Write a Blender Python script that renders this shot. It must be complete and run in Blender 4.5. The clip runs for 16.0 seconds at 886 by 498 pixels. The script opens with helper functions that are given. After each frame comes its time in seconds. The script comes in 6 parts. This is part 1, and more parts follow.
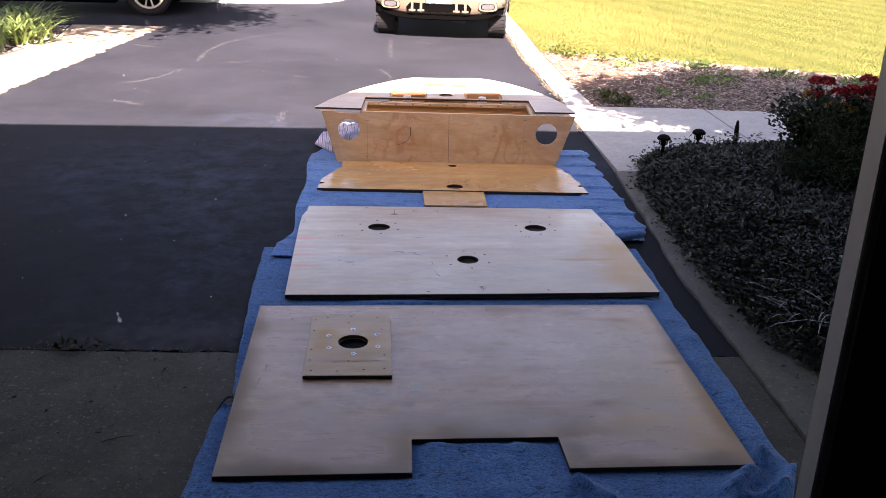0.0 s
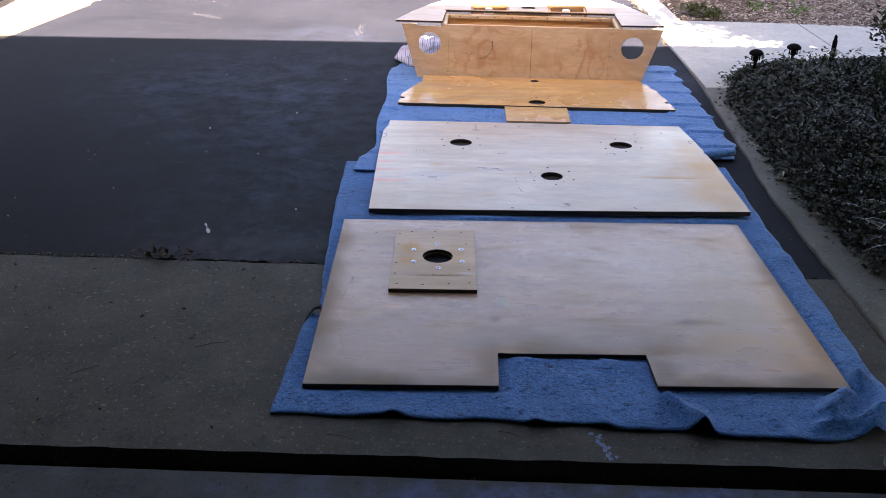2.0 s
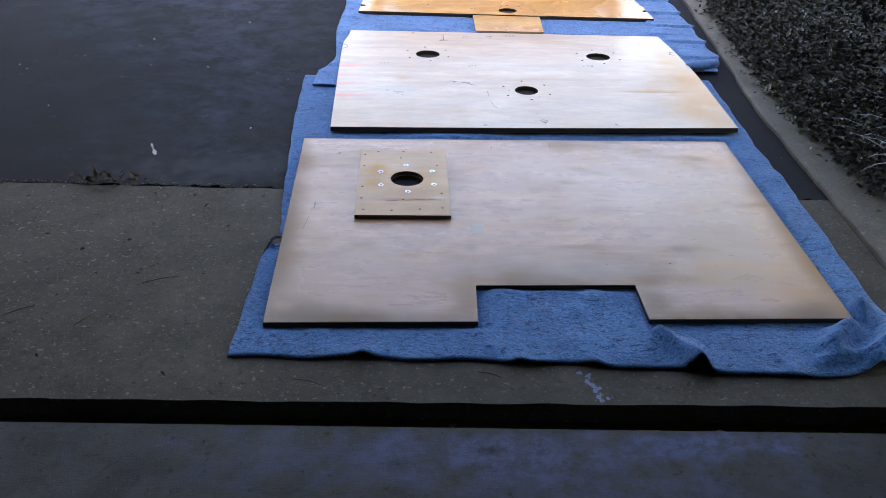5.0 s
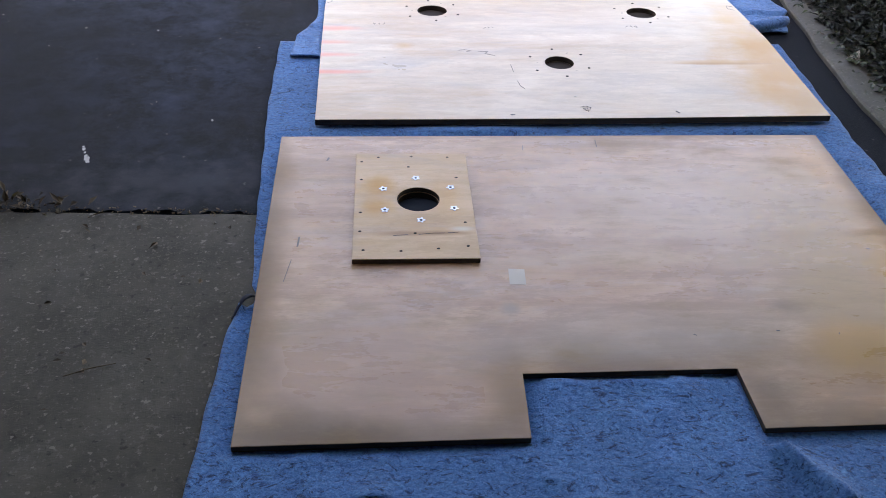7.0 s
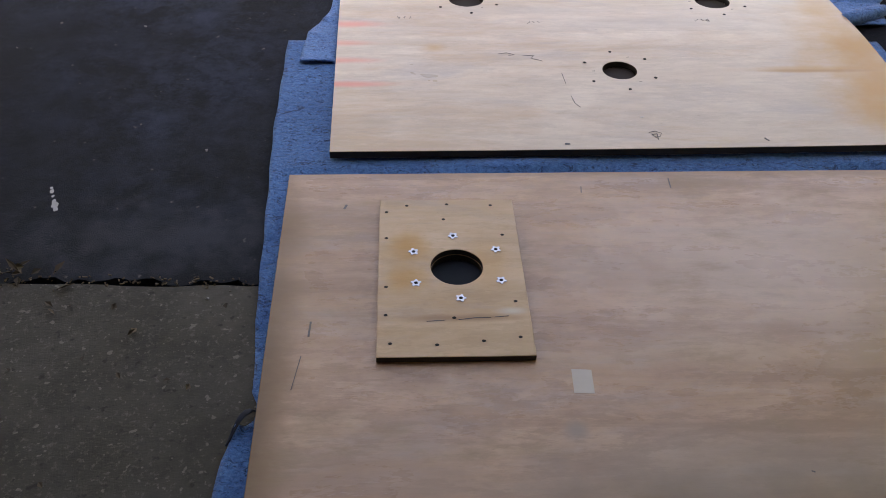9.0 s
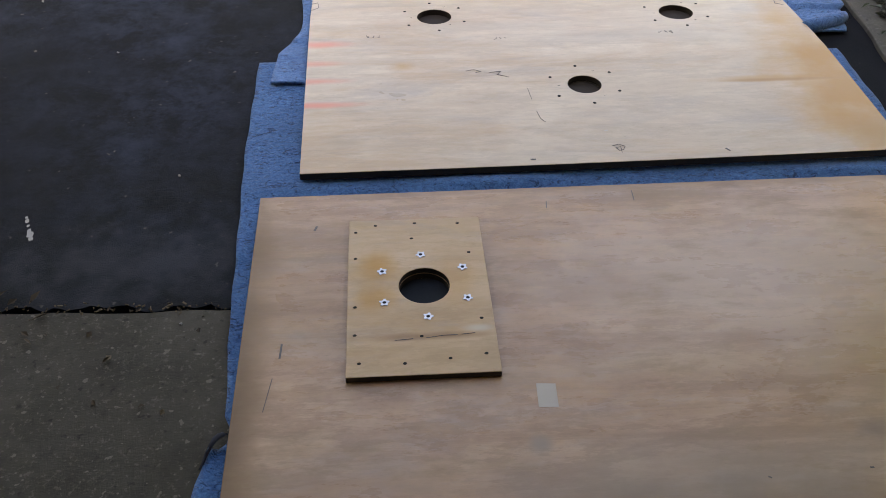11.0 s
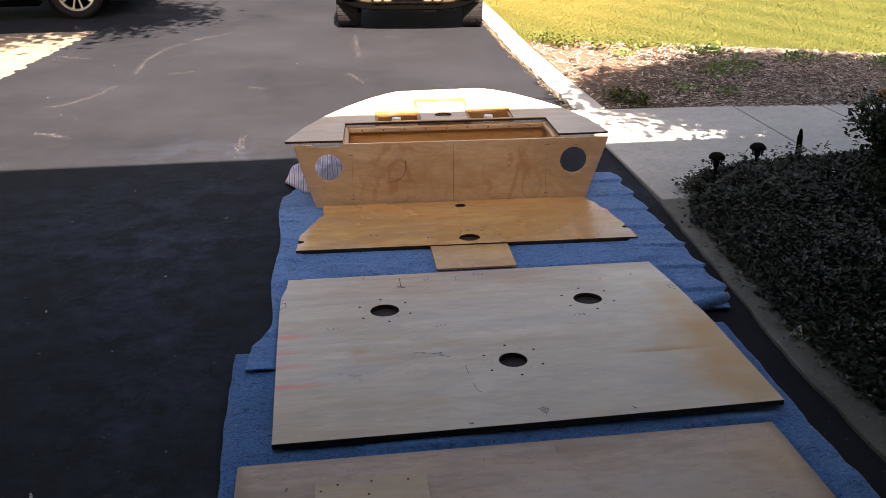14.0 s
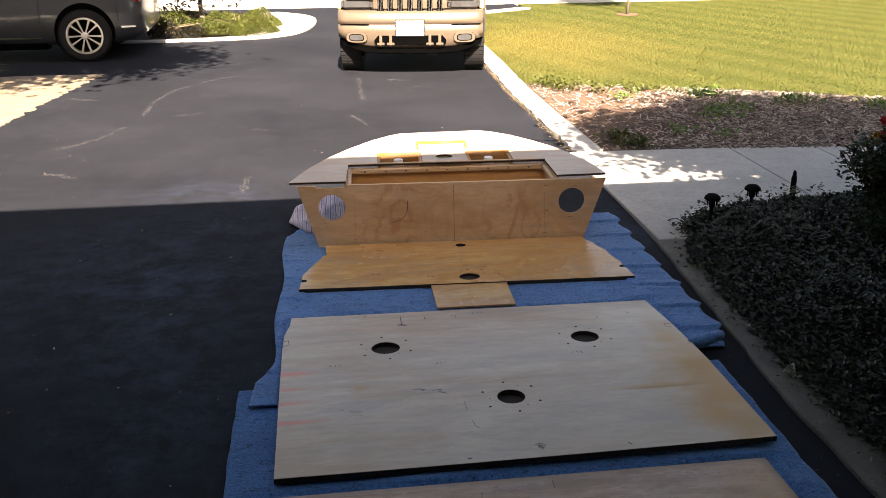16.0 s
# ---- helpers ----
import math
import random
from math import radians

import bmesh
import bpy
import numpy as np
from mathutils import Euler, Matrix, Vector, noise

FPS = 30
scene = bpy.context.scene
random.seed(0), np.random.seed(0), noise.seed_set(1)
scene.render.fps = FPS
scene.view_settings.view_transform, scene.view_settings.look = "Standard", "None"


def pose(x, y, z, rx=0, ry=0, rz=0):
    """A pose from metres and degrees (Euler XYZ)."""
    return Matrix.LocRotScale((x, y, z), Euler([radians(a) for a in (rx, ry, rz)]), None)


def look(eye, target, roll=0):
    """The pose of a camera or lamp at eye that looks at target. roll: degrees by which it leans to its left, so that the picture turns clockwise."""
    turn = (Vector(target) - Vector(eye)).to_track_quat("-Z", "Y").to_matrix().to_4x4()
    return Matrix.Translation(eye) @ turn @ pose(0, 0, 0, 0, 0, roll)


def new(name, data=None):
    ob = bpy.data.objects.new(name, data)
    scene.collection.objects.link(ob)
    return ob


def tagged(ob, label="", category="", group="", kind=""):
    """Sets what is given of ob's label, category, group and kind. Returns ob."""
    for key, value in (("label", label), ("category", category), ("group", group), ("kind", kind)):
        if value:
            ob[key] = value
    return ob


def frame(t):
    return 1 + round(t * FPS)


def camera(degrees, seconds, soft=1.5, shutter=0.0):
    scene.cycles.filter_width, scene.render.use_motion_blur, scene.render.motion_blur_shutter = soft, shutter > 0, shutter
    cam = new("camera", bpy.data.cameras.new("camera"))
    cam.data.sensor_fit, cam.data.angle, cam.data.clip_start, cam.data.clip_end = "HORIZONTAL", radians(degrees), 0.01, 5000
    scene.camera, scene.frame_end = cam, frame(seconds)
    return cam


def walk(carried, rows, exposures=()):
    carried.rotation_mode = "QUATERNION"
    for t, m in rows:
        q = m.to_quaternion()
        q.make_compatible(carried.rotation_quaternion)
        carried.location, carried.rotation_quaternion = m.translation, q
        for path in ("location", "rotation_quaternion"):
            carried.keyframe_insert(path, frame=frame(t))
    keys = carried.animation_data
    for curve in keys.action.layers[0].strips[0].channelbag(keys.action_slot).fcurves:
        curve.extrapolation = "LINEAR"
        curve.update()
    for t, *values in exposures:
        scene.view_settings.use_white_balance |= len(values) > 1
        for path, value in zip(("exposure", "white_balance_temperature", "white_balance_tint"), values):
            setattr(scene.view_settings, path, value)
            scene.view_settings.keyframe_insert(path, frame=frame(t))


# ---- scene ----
cam = camera(51.3, 16.0, soft=0.65)
PATH = [
    (0, (0.072, -0.013, 1.762), (0.211, 1.846, 1.038), 1.8),
    (0.5, (0.063, 0.003, 1.748), (0.178, 1.85, 0.99), 1.7),
    (1, (0.031, 0.004, 1.737), (0.106, 1.834, 0.934), 1.6),
    (1.5, (0.003, -0.004, 1.729), (0.032, 1.807, 0.883), 1.4),
    (2, (0.006, 0.012, 1.726), (-0.002, 1.806, 0.841), 0.9),
    (2.5, (0.01, 0.031, 1.713), (-0.007, 1.814, 0.808), 0.7),
    (3, (0.006, 0.051, 1.706), (-0.005, 1.825, 0.782), 0.8),
    (3.5, (0.003, 0.073, 1.696), (0.009, 1.835, 0.749), 0.9),
    (4, (0.0, 0.086, 1.682), (0.031, 1.831, 0.704), 1.2),
    (6.5, (-0.112, 0.901, 1.527), (0.014, 2.529, 0.372), 2.3),
    (7, (-0.128, 1.164, 1.513), (-0.001, 2.76, 0.314), 2.3),
    (7.5, (-0.154, 1.419, 1.51), (-0.023, 2.977, 0.263), 2.3),
    (8, (-0.172, 1.647, 1.51), (-0.051, 3.162, 0.21), 2.5),
    (8.5, (-0.168, 1.773, 1.481), (-0.07, 3.278, 0.168), 2.1),
    (11, (-0.101, 1.757, 1.546), (0.007, 3.265, 0.237), 0.6),
    (11.5, (-0.06, 1.639, 1.587), (0.106, 3.207, 0.357), 0.7),
    (12, (0.024, 1.542, 1.639), (0.205, 3.2, 0.536), -0.1),
    (12.5, (0.008, 1.497, 1.697), (0.235, 3.246, 0.756), 0.1),
    (13, (-0.051, 1.432, 1.722), (0.207, 3.236, 0.897), 0.4),
    (13.5, (-0.093, 1.371, 1.731), (0.172, 3.191, 0.945), 0.2),
    (14, (-0.102, 1.301, 1.746), (0.122, 3.133, 0.976), -0.5),
    (14.5, (-0.113, 1.216, 1.767), (0.077, 3.059, 1.014), -1.0),
    (15, (-0.106, 1.206, 1.78), (0.027, 3.066, 1.057), -1.7),
    (15.5, (-0.102, 1.213, 1.776), (0.062, 3.08, 1.076), -1.3),
    (16, (-0.099, 1.217, 1.776), (0.123, 3.081, 1.086), -0.5),
]
EXPOSURES = [(0, 3.85, 7400, 33), (2.5, 4.58, 7400, 25), (4, 4.8, 7600, 23), (6.5, 5.22, 8100, 24), (7, 5.07, 8350, 25), (7.5, 4.68, 8600, 26), (8.5, 4.55, 9200, 28), (11, 4.58, 9700, 22), (12, 4.62, 9200, 21), (12.5, 4, 9000, 23), (13, 4.04, 8700, 24), (13.5, 4.0, 8600, 23), (14, 3.36, 8400, 22), (14.5, 3.6, 8400, 23), (15.5, 3.6, 8400, 22), (16, 3.12, 8300, 19)]
walk(cam, [(t, look(eye, target, roll)) for t, eye, target, roll in PATH], EXPOSURES)

# ---- light ----
SUN_WAY = Vector((-0.03, 1.23, -1.0)).normalized()
world = bpy.data.worlds.new("sky")
scene.world = world
world.use_nodes = True
wn = world.node_tree
sky = wn.nodes.new("ShaderNodeTexSky")
sky.sky_type, sky.sun_disc = "NISHITA", False
sky.dust_density, sky.ozone_density = 2.5, 0.6
sky.sun_elevation = math.asin(-SUN_WAY.z)
sky.sun_rotation = math.atan2(-SUN_WAY.x, -SUN_WAY.y)
wn.links.new(sky.outputs[0], wn.nodes["Background"].inputs[0])
wn.nodes["Background"].inputs[1].default_value = 0.035
lamp = bpy.data.lights.new("sun", "SUN")
lamp.energy, lamp.angle, lamp.color = 5.0, radians(0.53), (1.0, 0.955, 0.89)
sun = new("sun", lamp)
sun.rotation_euler = SUN_WAY.to_track_quat("-Z", "Y").to_euler()
sun.location = (3, -10, 12)

# ---- materials ----
rng = np.random.default_rng(7)


class Nodes:
    """A small builder round one material's node tree."""

    def __init__(self, name):
        self.m = bpy.data.materials.new(name)
        self.m.use_nodes = True
        self.t = self.m.node_tree
        self.b = self.t.nodes["Principled BSDF"]
        self.co = self.t.nodes.new("ShaderNodeTexCoord").outputs["Object"]

    def link(self, a, b):
        self.t.links.new(a, b)

    def mapping(self, scale, loc=(0, 0, 0), src=None):
        n = self.t.nodes.new("ShaderNodeMapping")
        n.inputs["Scale"].default_value = scale
        n.inputs["Location"].default_value = loc
        self.link(src or self.co, n.inputs["Vector"])
        return n.outputs[0]

    def noise(self, scale, detail=4, rough=0.55, stretch=(1, 1, 1), distort=0.0, loc=(0, 0, 0)):
        n = self.t.nodes.new("ShaderNodeTexNoise")
        n.inputs["Scale"].default_value, n.inputs["Detail"].default_value = scale, detail
        n.inputs["Roughness"].default_value, n.inputs["Distortion"].default_value = rough, distort
        self.link(self.mapping(stretch, loc), n.inputs["Vector"])
        return n.outputs[0]

    def ramp(self, src, stops):
        n = self.t.nodes.new("ShaderNodeValToRGB")
        els = n.color_ramp.elements
        while len(els) < len(stops):
            els.new(0.5)
        for e, (p, c) in zip(els, stops):
            e.position = p
            e.color = (c, c, c, 1) if isinstance(c, (int, float)) else (*c, 1)
        self.link(src, n.inputs[0])
        return n.outputs[0]

    def mix(self, f, a, b, how="MIX"):
        n = self.t.nodes.new("ShaderNodeMix")
        n.data_type, n.blend_type = "RGBA", how
        for sock, v in ((n.inputs[0], f), (n.inputs[6], a), (n.inputs[7], b)):
            if isinstance(v, (int, float)):
                sock.default_value = v
            elif isinstance(v, tuple):
                sock.default_value = (*v, 1)
            else:
                self.link(v, sock)
        return n.outputs[2]

    def math(self, op, a, b=0.0, clamp=False):
        n = self.t.nodes.new("ShaderNodeMath")
        n.operation, n.use_clamp = op, clamp
        for sock, v in ((n.inputs[0], a), (n.inputs[1], b)):
            if isinstance(v, (int, float)):
                sock.default_value = v
            else:
                self.link(v, sock)
        return n.outputs[0]

    def patch(self, cx, cy, rx, ry, ragged=0.5, soft=0.5, scale=6.0):
        """A ragged stain, 1 at its middle, in the x-y plane."""
        v = self.mapping((1 / rx, 1 / ry, 0), (-cx / rx, -cy / ry, 0))
        n = self.t.nodes.new("ShaderNodeVectorMath")
        n.operation = "LENGTH"
        self.link(v, n.inputs[0])
        d = self.math("ADD", n.outputs["Value"], self.math("MULTIPLY", self.math("SUBTRACT", self.noise(scale), 0.5), ragged * 2))
        r = self.t.nodes.new("ShaderNodeMapRange")
        r.interpolation_type = "SMOOTHSTEP"
        r.inputs[1].default_value, r.inputs[2].default_value = 1 + soft / 2, 1 - soft
        self.link(d, r.inputs[0])
        return r.outputs[0]

    def patch_xz(self, cx, cz, rx, rz):
        """How far from the middle of an oval in the x-z plane, 1 at its rim."""
        v = self.mapping((1 / rx, 0, 1 / rz), (-cx / rx, 0, -cz / rz))
        n = self.t.nodes.new("ShaderNodeVectorMath")
        n.operation = "LENGTH"
        self.link(v, n.inputs[0])
        return n.outputs["Value"]

    def bump(self, height, strength=0.3, dist=0.004):
        n = self.t.nodes.new("ShaderNodeBump")
        n.inputs["Strength"].default_value, n.inputs["Distance"].default_value = strength, dist
        self.link(height, n.inputs["Height"])
        self.link(n.outputs[0], self.b.inputs["Normal"])

    def done(self, color, rough=0.6, metal=0.0, spec=0.5, coat=0.0):
        for key, v in (("Base Color", color), ("Roughness", rough), ("Metallic", metal), ("Specular IOR Level", spec), ("Coat Weight", coat)):
            sock = self.b.inputs[key]
            if isinstance(v, tuple):
                sock.default_value = (*v, 1)
            elif isinstance(v, (int, float)):
                sock.default_value = v
            else:
                self.link(v, sock)
        return self.m


def plain(name, color, rough=0.5, metal=0.0, spec=0.5, vary=0.15, scale=20, bump=0.1, coat=0.0):
    n = Nodes(name)
    f = n.noise(scale, 5)
    g = n.noise(scale * 0.13, 3)
    lo = tuple(c * (1 - vary) for c in color)
    hi = tuple(min(1, c * (1 + vary)) for c in color)
    col = n.mix(0.5, n.ramp(f, [(0.3, lo), (0.7, hi)]), n.ramp(g, [(0.3, lo), (0.7, hi)]))
    if bump:
        n.bump(f, bump, 0.003)
    return n.done(col, rough, metal, spec, coat)


def island(name, colors, rough=0.6, spec=0.4, trans=0.0):
    """Leaves, chips and blades: the colour varies from piece to piece."""
    n = Nodes(name)
    g = n.t.nodes.new("ShaderNodeNewGeometry")
    k = len(colors)
    col = n.ramp(g.outputs["Random Per Island"], [((i + 0.5) / k, c) for i, c in enumerate(colors)])
    col = n.mix(0.35, col, n.ramp(n.noise(1.3, 3), [(0.3, tuple(c * 0.6 for c in colors[0])), (0.7, colors[-1])]))
    m = n.done(col, rough, 0, spec)
    if trans:
        t = n.t.nodes.new("ShaderNodeBsdfTranslucent")
        n.link(col, t.inputs[0])
        x = n.t.nodes.new("ShaderNodeMixShader")
        x.inputs[0].default_value = trans
        n.link(n.b.outputs[0], x.inputs[1])
        n.link(t.outputs[0], x.inputs[2])
        n.link(x.outputs[0], n.t.nodes["Material Output"].inputs[0])
    return m


def plywood(name, light, dark, streak, rough, stains=(), grain=1.0, spec=0.4, swirl=0.0, knots=(), wear=0.0):
    """Rotary-cut veneer, its grain along x. stains: (cx, cy, rx, ry, colour, strength)."""
    n = Nodes(name)
    broad = n.noise(1.0, 5, 0.58, (1.3, 4.6, 4.6), 0.35 + 0.6 * swirl)
    fine = n.noise(1.0, 8, 0.65, (14, 210, 210), 0.3)
    mid = n.noise(1.0, 4, 0.6, (2.2, 30, 30), 0.8)
    blot = n.noise(2.2, 4, 0.6)
    col = n.ramp(broad, [(0.30, dark), (0.47, light), (0.55, tuple(0.5 * (a + b) for a, b in zip(light, dark))), (0.66, light)])
    col = n.mix(n.math("MULTIPLY", n.ramp(fine, [(0.42, 1.0), (0.62, 0.0)]), 0.10 * grain), col, streak)
    col = n.mix(n.math("MULTIPLY", n.ramp(mid, [(0.5, 0.0), (0.68, 1.0)]), 0.13), col, dark)
    spot = n.noise(1.0, 6, 0.7, (7, 15, 15), 0.3, (2.2, 6.1, 0.3))
    col = n.mix(n.math("MULTIPLY", n.ramp(spot, [(0.50, 0.0), (0.68, 1.0)]), 0.42), col, dark)
    col = n.mix(n.math("MULTIPLY", n.ramp(spot, [(0.30, 1.0), (0.45, 0.0)]), 0.18), col, (0.72, 0.62, 0.52))
    nick = n.noise(1.0, 3, 0.6, (45, 130, 130), 0.5, (0.2, 7.7, 1.3))
    col = n.mix(n.math("MULTIPLY", n.ramp(nick, [(0.66, 0.0), (0.74, 1.0)]), 0.45), col, streak)
    col = n.mix(n.math("MULTIPLY", n.ramp(blot, [(0.42, 0.0), (0.68, 1.0)]), 0.5), col, dark)
    if swirl:
        fig = n.math("SINE", n.math("MULTIPLY", n.noise(1.0, 2, 0.45, (2.3, 2.3, 4.2), 0.5, (0.35, 0, 0.1)), 62.0))
        col = n.mix(n.math("MULTIPLY", n.ramp(fig, [(0.2, 0.0), (0.95, 1.0)]), 0.16 * swirl), col, streak)
        fig = n.math("SINE", n.math("MULTIPLY", n.noise(1.0, 1, 0.4, (1.5, 1.5, 2.6), 0.8, (1.35, 0, 2.1)), 21.0))
        col = n.mix(n.math("MULTIPLY", n.ramp(fig, [(0.35, 0.0), (1.0, 1.0)]), 0.22 * swirl), col, streak)
    warm = n.noise(1.0, 6, 0.68, (1.1, 4.4, 4.4), 0.35, (4.1, 2.7, 0.4))
    col = n.mix(n.math("MULTIPLY", n.ramp(warm, [(0.45, 0.0), (0.62, 1.0)]), 0.58), col, (0.49, 0.29, 0.14))
    grey = n.noise(1.0, 6, 0.7, (1.7, 6.5, 6.5), 0.3, (9.3, 1.2, 0.7))
    col = n.mix(n.math("MULTIPLY", n.ramp(grey, [(0.52, 0.0), (0.70, 1.0)]), 0.50), col, (0.36, 0.31, 0.29))
    band = n.noise(1.0, 6, 0.66, (0.55, 9.5, 9.5), 0.5, (1.9, 0.4, 3.3))
    col = n.mix(n.math("MULTIPLY", n.ramp(band, [(0.50, 0.0), (0.64 - 0.1 * wear, 1.0)]), 0.20 + 0.85 * wear), col, tuple(0.82 * v for v in dark))
    col = n.mix(n.math("MULTIPLY", n.ramp(band, [(0.34, 1.0), (0.48, 0.0)]), 0.18 + 0.3 * wear), col, tuple(min(0.8, 1.12 * v) for v in light))
    # ragged steps where the veneer changes, and short dark pores
    step = n.noise(1.0, 9, 0.72, (2.6, 11, 11), 0.1, (7.7, 3.1, 1.9))
    col = n.mix(n.math("MULTIPLY", n.ramp(step, [(0.495, 0.0), (0.53, 1.0), (0.62, 0.25), (0.70, 0.0)]), 0.24 + 0.4 * wear), col, tuple(0.72 * v for v in dark))
    pore = n.noise(1.0, 4, 0.7, (60, 420, 420), 0.2, (3.3, 0.7, 0.1))
    col = n.mix(n.math("MULTIPLY", n.ramp(pore, [(0.58, 0.0), (0.70, 1.0)]), 0.30 * grain), col, streak)
    fleck = n.noise(1.0, 7, 0.78, (15, 34, 34), 0.0, (6.4, 2.2, 8.1))
    col = n.mix(n.math("MULTIPLY", n.ramp(fleck, [(0.52, 0.0), (0.66, 1.0)]), 0.20 + 0.45 * wear), col, tuple(0.75 * v for v in dark))
    col = n.mix(n.math("MULTIPLY", n.ramp(fleck, [(0.32, 1.0), (0.46, 0.0)]), 0.16 + 0.3 * wear), col, tuple(min(0.82, 1.15 * v) for v in light))
    for cx, cz, rx, rz, k in knots:
        near = n.patch_xz(cx, cz, rx, rz)
        ring = n.math("SINE", n.math("ADD", n.math("MULTIPLY", near, 8.0), n.math("MULTIPLY", n.noise(4.2, 4, 0.55, (1, 1, 0.8), 0.6), 26.0)))
        fade = n.ramp(near, [(0.10, 1.0), (0.75, 0.75), (1.0, 0.0)])
        col = n.mix(n.math("MULTIPLY", n.math("MULTIPLY", n.ramp(ring, [(0.35, 0.0), (1.0, 1.0)]), fade), k), col, streak)
    dull = 0.0
    for cx, cy, rx, ry, c, k in stains:
        spread = n.math("MULTIPLY", n.patch(cx, cy, rx, ry, 0.7, 0.9), k)
        col = n.mix(spread, col, c)
        if c[0] < 0.35:
            dull = n.math("MAXIMUM", spread, dull)
    if wear:
        rub = n.noise(1.0, 8, 0.72, (3.2, 9.5, 9.5), 0.15, (1.2, 8.8, 0.5))
        col = n.mix(n.math("MULTIPLY", n.ramp(rub, [(0.54, 0.0), (0.64, 1.0)]), wear), col, (0.30, 0.205, 0.125))
        r = n.ramp(rub, [(0.42, rough - 0.06), (0.56, rough + 0.05), (0.66, rough + 0.32)])
        r = n.math("ADD", r, n.math("MULTIPLY", dull, 0.35))
    else:
        r = n.ramp(blot, [(0.3, rough - 0.07), (0.7, rough + 0.1)])
    n.bump(fine, 0.12, 0.001)
    return n.done(col, r, 0, spec)


def asphalt_mat():
    n = Nodes("sealed_asphalt")
    grit = n.noise(260, 3, 0.7)
    mid = n.noise(7, 6, 0.68)
    big = n.noise(0.6, 4, 0.6, (1, 1, 1))
    col = n.ramp(big, [(0.32, (0.0078, 0.0088, 0.0118)), (0.68, (0.0142, 0.0158, 0.0210))])
    col = n.mix(n.math("MULTIPLY", n.ramp(mid, [(0.45, 0.0), (0.75, 1.0)]), 0.22), col, (0.024, 0.024, 0.027))
    col = n.mix(n.math("MULTIPLY", n.ramp(n.noise(120, 3, 0.7, loc=(2, 8, 0)), [(0.55, 0.0), (0.72, 1.0)]), 0.34), col, (0.046, 0.046, 0.050))
    scuff = n.ramp(n.noise(2.1, 9, 0.74, (1, 1, 1), 0.2), [(0.60, 0.0), (0.70, 1.0)])
    col = n.mix(n.math("MULTIPLY", scuff, 0.10), col, (0.060, 0.059, 0.064))
    # blue sky reflection on the sealer, painted as mottled patches beside the cloths
    sky_sheen = n.ramp(n.noise(5.5, 10, 0.78, (1, 1, 1), 0.1, (6, 3, 0)), [(0.42, 0.0), (0.64, 1.0)])
    for cx, cy, rx, ry, k in ((-0.95, 5.7, 0.75, 1.5, 0.80), (-0.75, 4.2, 0.42, 0.75, 0.52), (-1.9, 5.9, 0.6, 0.7, 0.5), (1.60, 6.25, 0.25, 0.5, 0.8)):
        col = n.mix(n.math("MULTIPLY", n.math("MULTIPLY", sky_sheen, n.patch(cx, cy, rx, ry, 0.9, 1.4, 2.5)), k), col, (0.040, 0.055, 0.092))
    speck = n.ramp(n.noise(38, 2, 0.5), [(0.70, 0.0), (0.78, 1.0)])
    col = n.mix(n.math("MULTIPLY", speck, 0.5), col, (0.16, 0.15, 0.14))
    col = n.mix(n.math("MULTIPLY", n.patch(-0.72, 3.52, 0.45, 0.13, 1.6, 1.2, 14), 0.30), col, (0.085, 0.095, 0.12))
    n.bump(grit, 0.55, 0.004)
    return n.done(col, n.ramp(big, [(0.3, 0.72), (0.7, 0.9)]), 0, 0.085)


def concrete_mat(name, a, b, dirt=0.5, sand=0.3, stains=()):
    n = Nodes(name)
    grit = n.noise(190, 4, 0.7)
    mid = n.noise(5, 5, 0.65)
    big = n.noise(0.9, 4, 0.6)
    col = n.ramp(mid, [(0.3, a), (0.7, b)])
    col = n.mix(n.math("MULTIPLY", n.ramp(big, [(0.4, 0.0), (0.7, 1.0)]), dirt), col, tuple(0.55 * c for c in a))
    col = n.mix(n.math("MULTIPLY", n.ramp(n.noise(85, 4, 0.7), [(0.56, 0.0), (0.66, 1.0)]), sand), col, tuple(min(1, 1.5 * c) for c in b))
    col = n.mix(n.math("MULTIPLY", n.ramp(n.noise(48, 3, 0.5, loc=(3, 1, 0)), [(0.64, 0.0), (0.72, 1.0)]), 0.6), col, tuple(0.35 * c for c in a))
    col = n.mix(n.math("MULTIPLY", n.ramp(n.noise(27, 5, 0.75, loc=(5, 2, 0)), [(0.50, 0.0), (0.64, 1.0)]), 0.30), col, tuple(0.5 * c for c in a))
    pebble = n.ramp(n.noise(62, 2, 0.4, loc=(1, 9, 0)), [(0.68, 0.0), (0.71, 1.0)])
    col = n.mix(n.math("MULTIPLY", pebble, sand), col, tuple(min(1, 2.1 * c) for c in b))
    for cx, cy, rx, ry, c, k in stains:
        broken = n.ramp(n.noise(26, 6, 0.75, loc=(cx, 3, 0)), [(0.40, 0.25), (0.58, 1.0)])
        col = n.mix(n.math("MULTIPLY", n.math("MULTIPLY", n.patch(cx, cy, rx, ry, 1.6, 0.9, 9), broken), k), col, c)
    n.bump(grit, 0.5, 0.003)
    return n.done(col, 0.85, 0, 0.25)


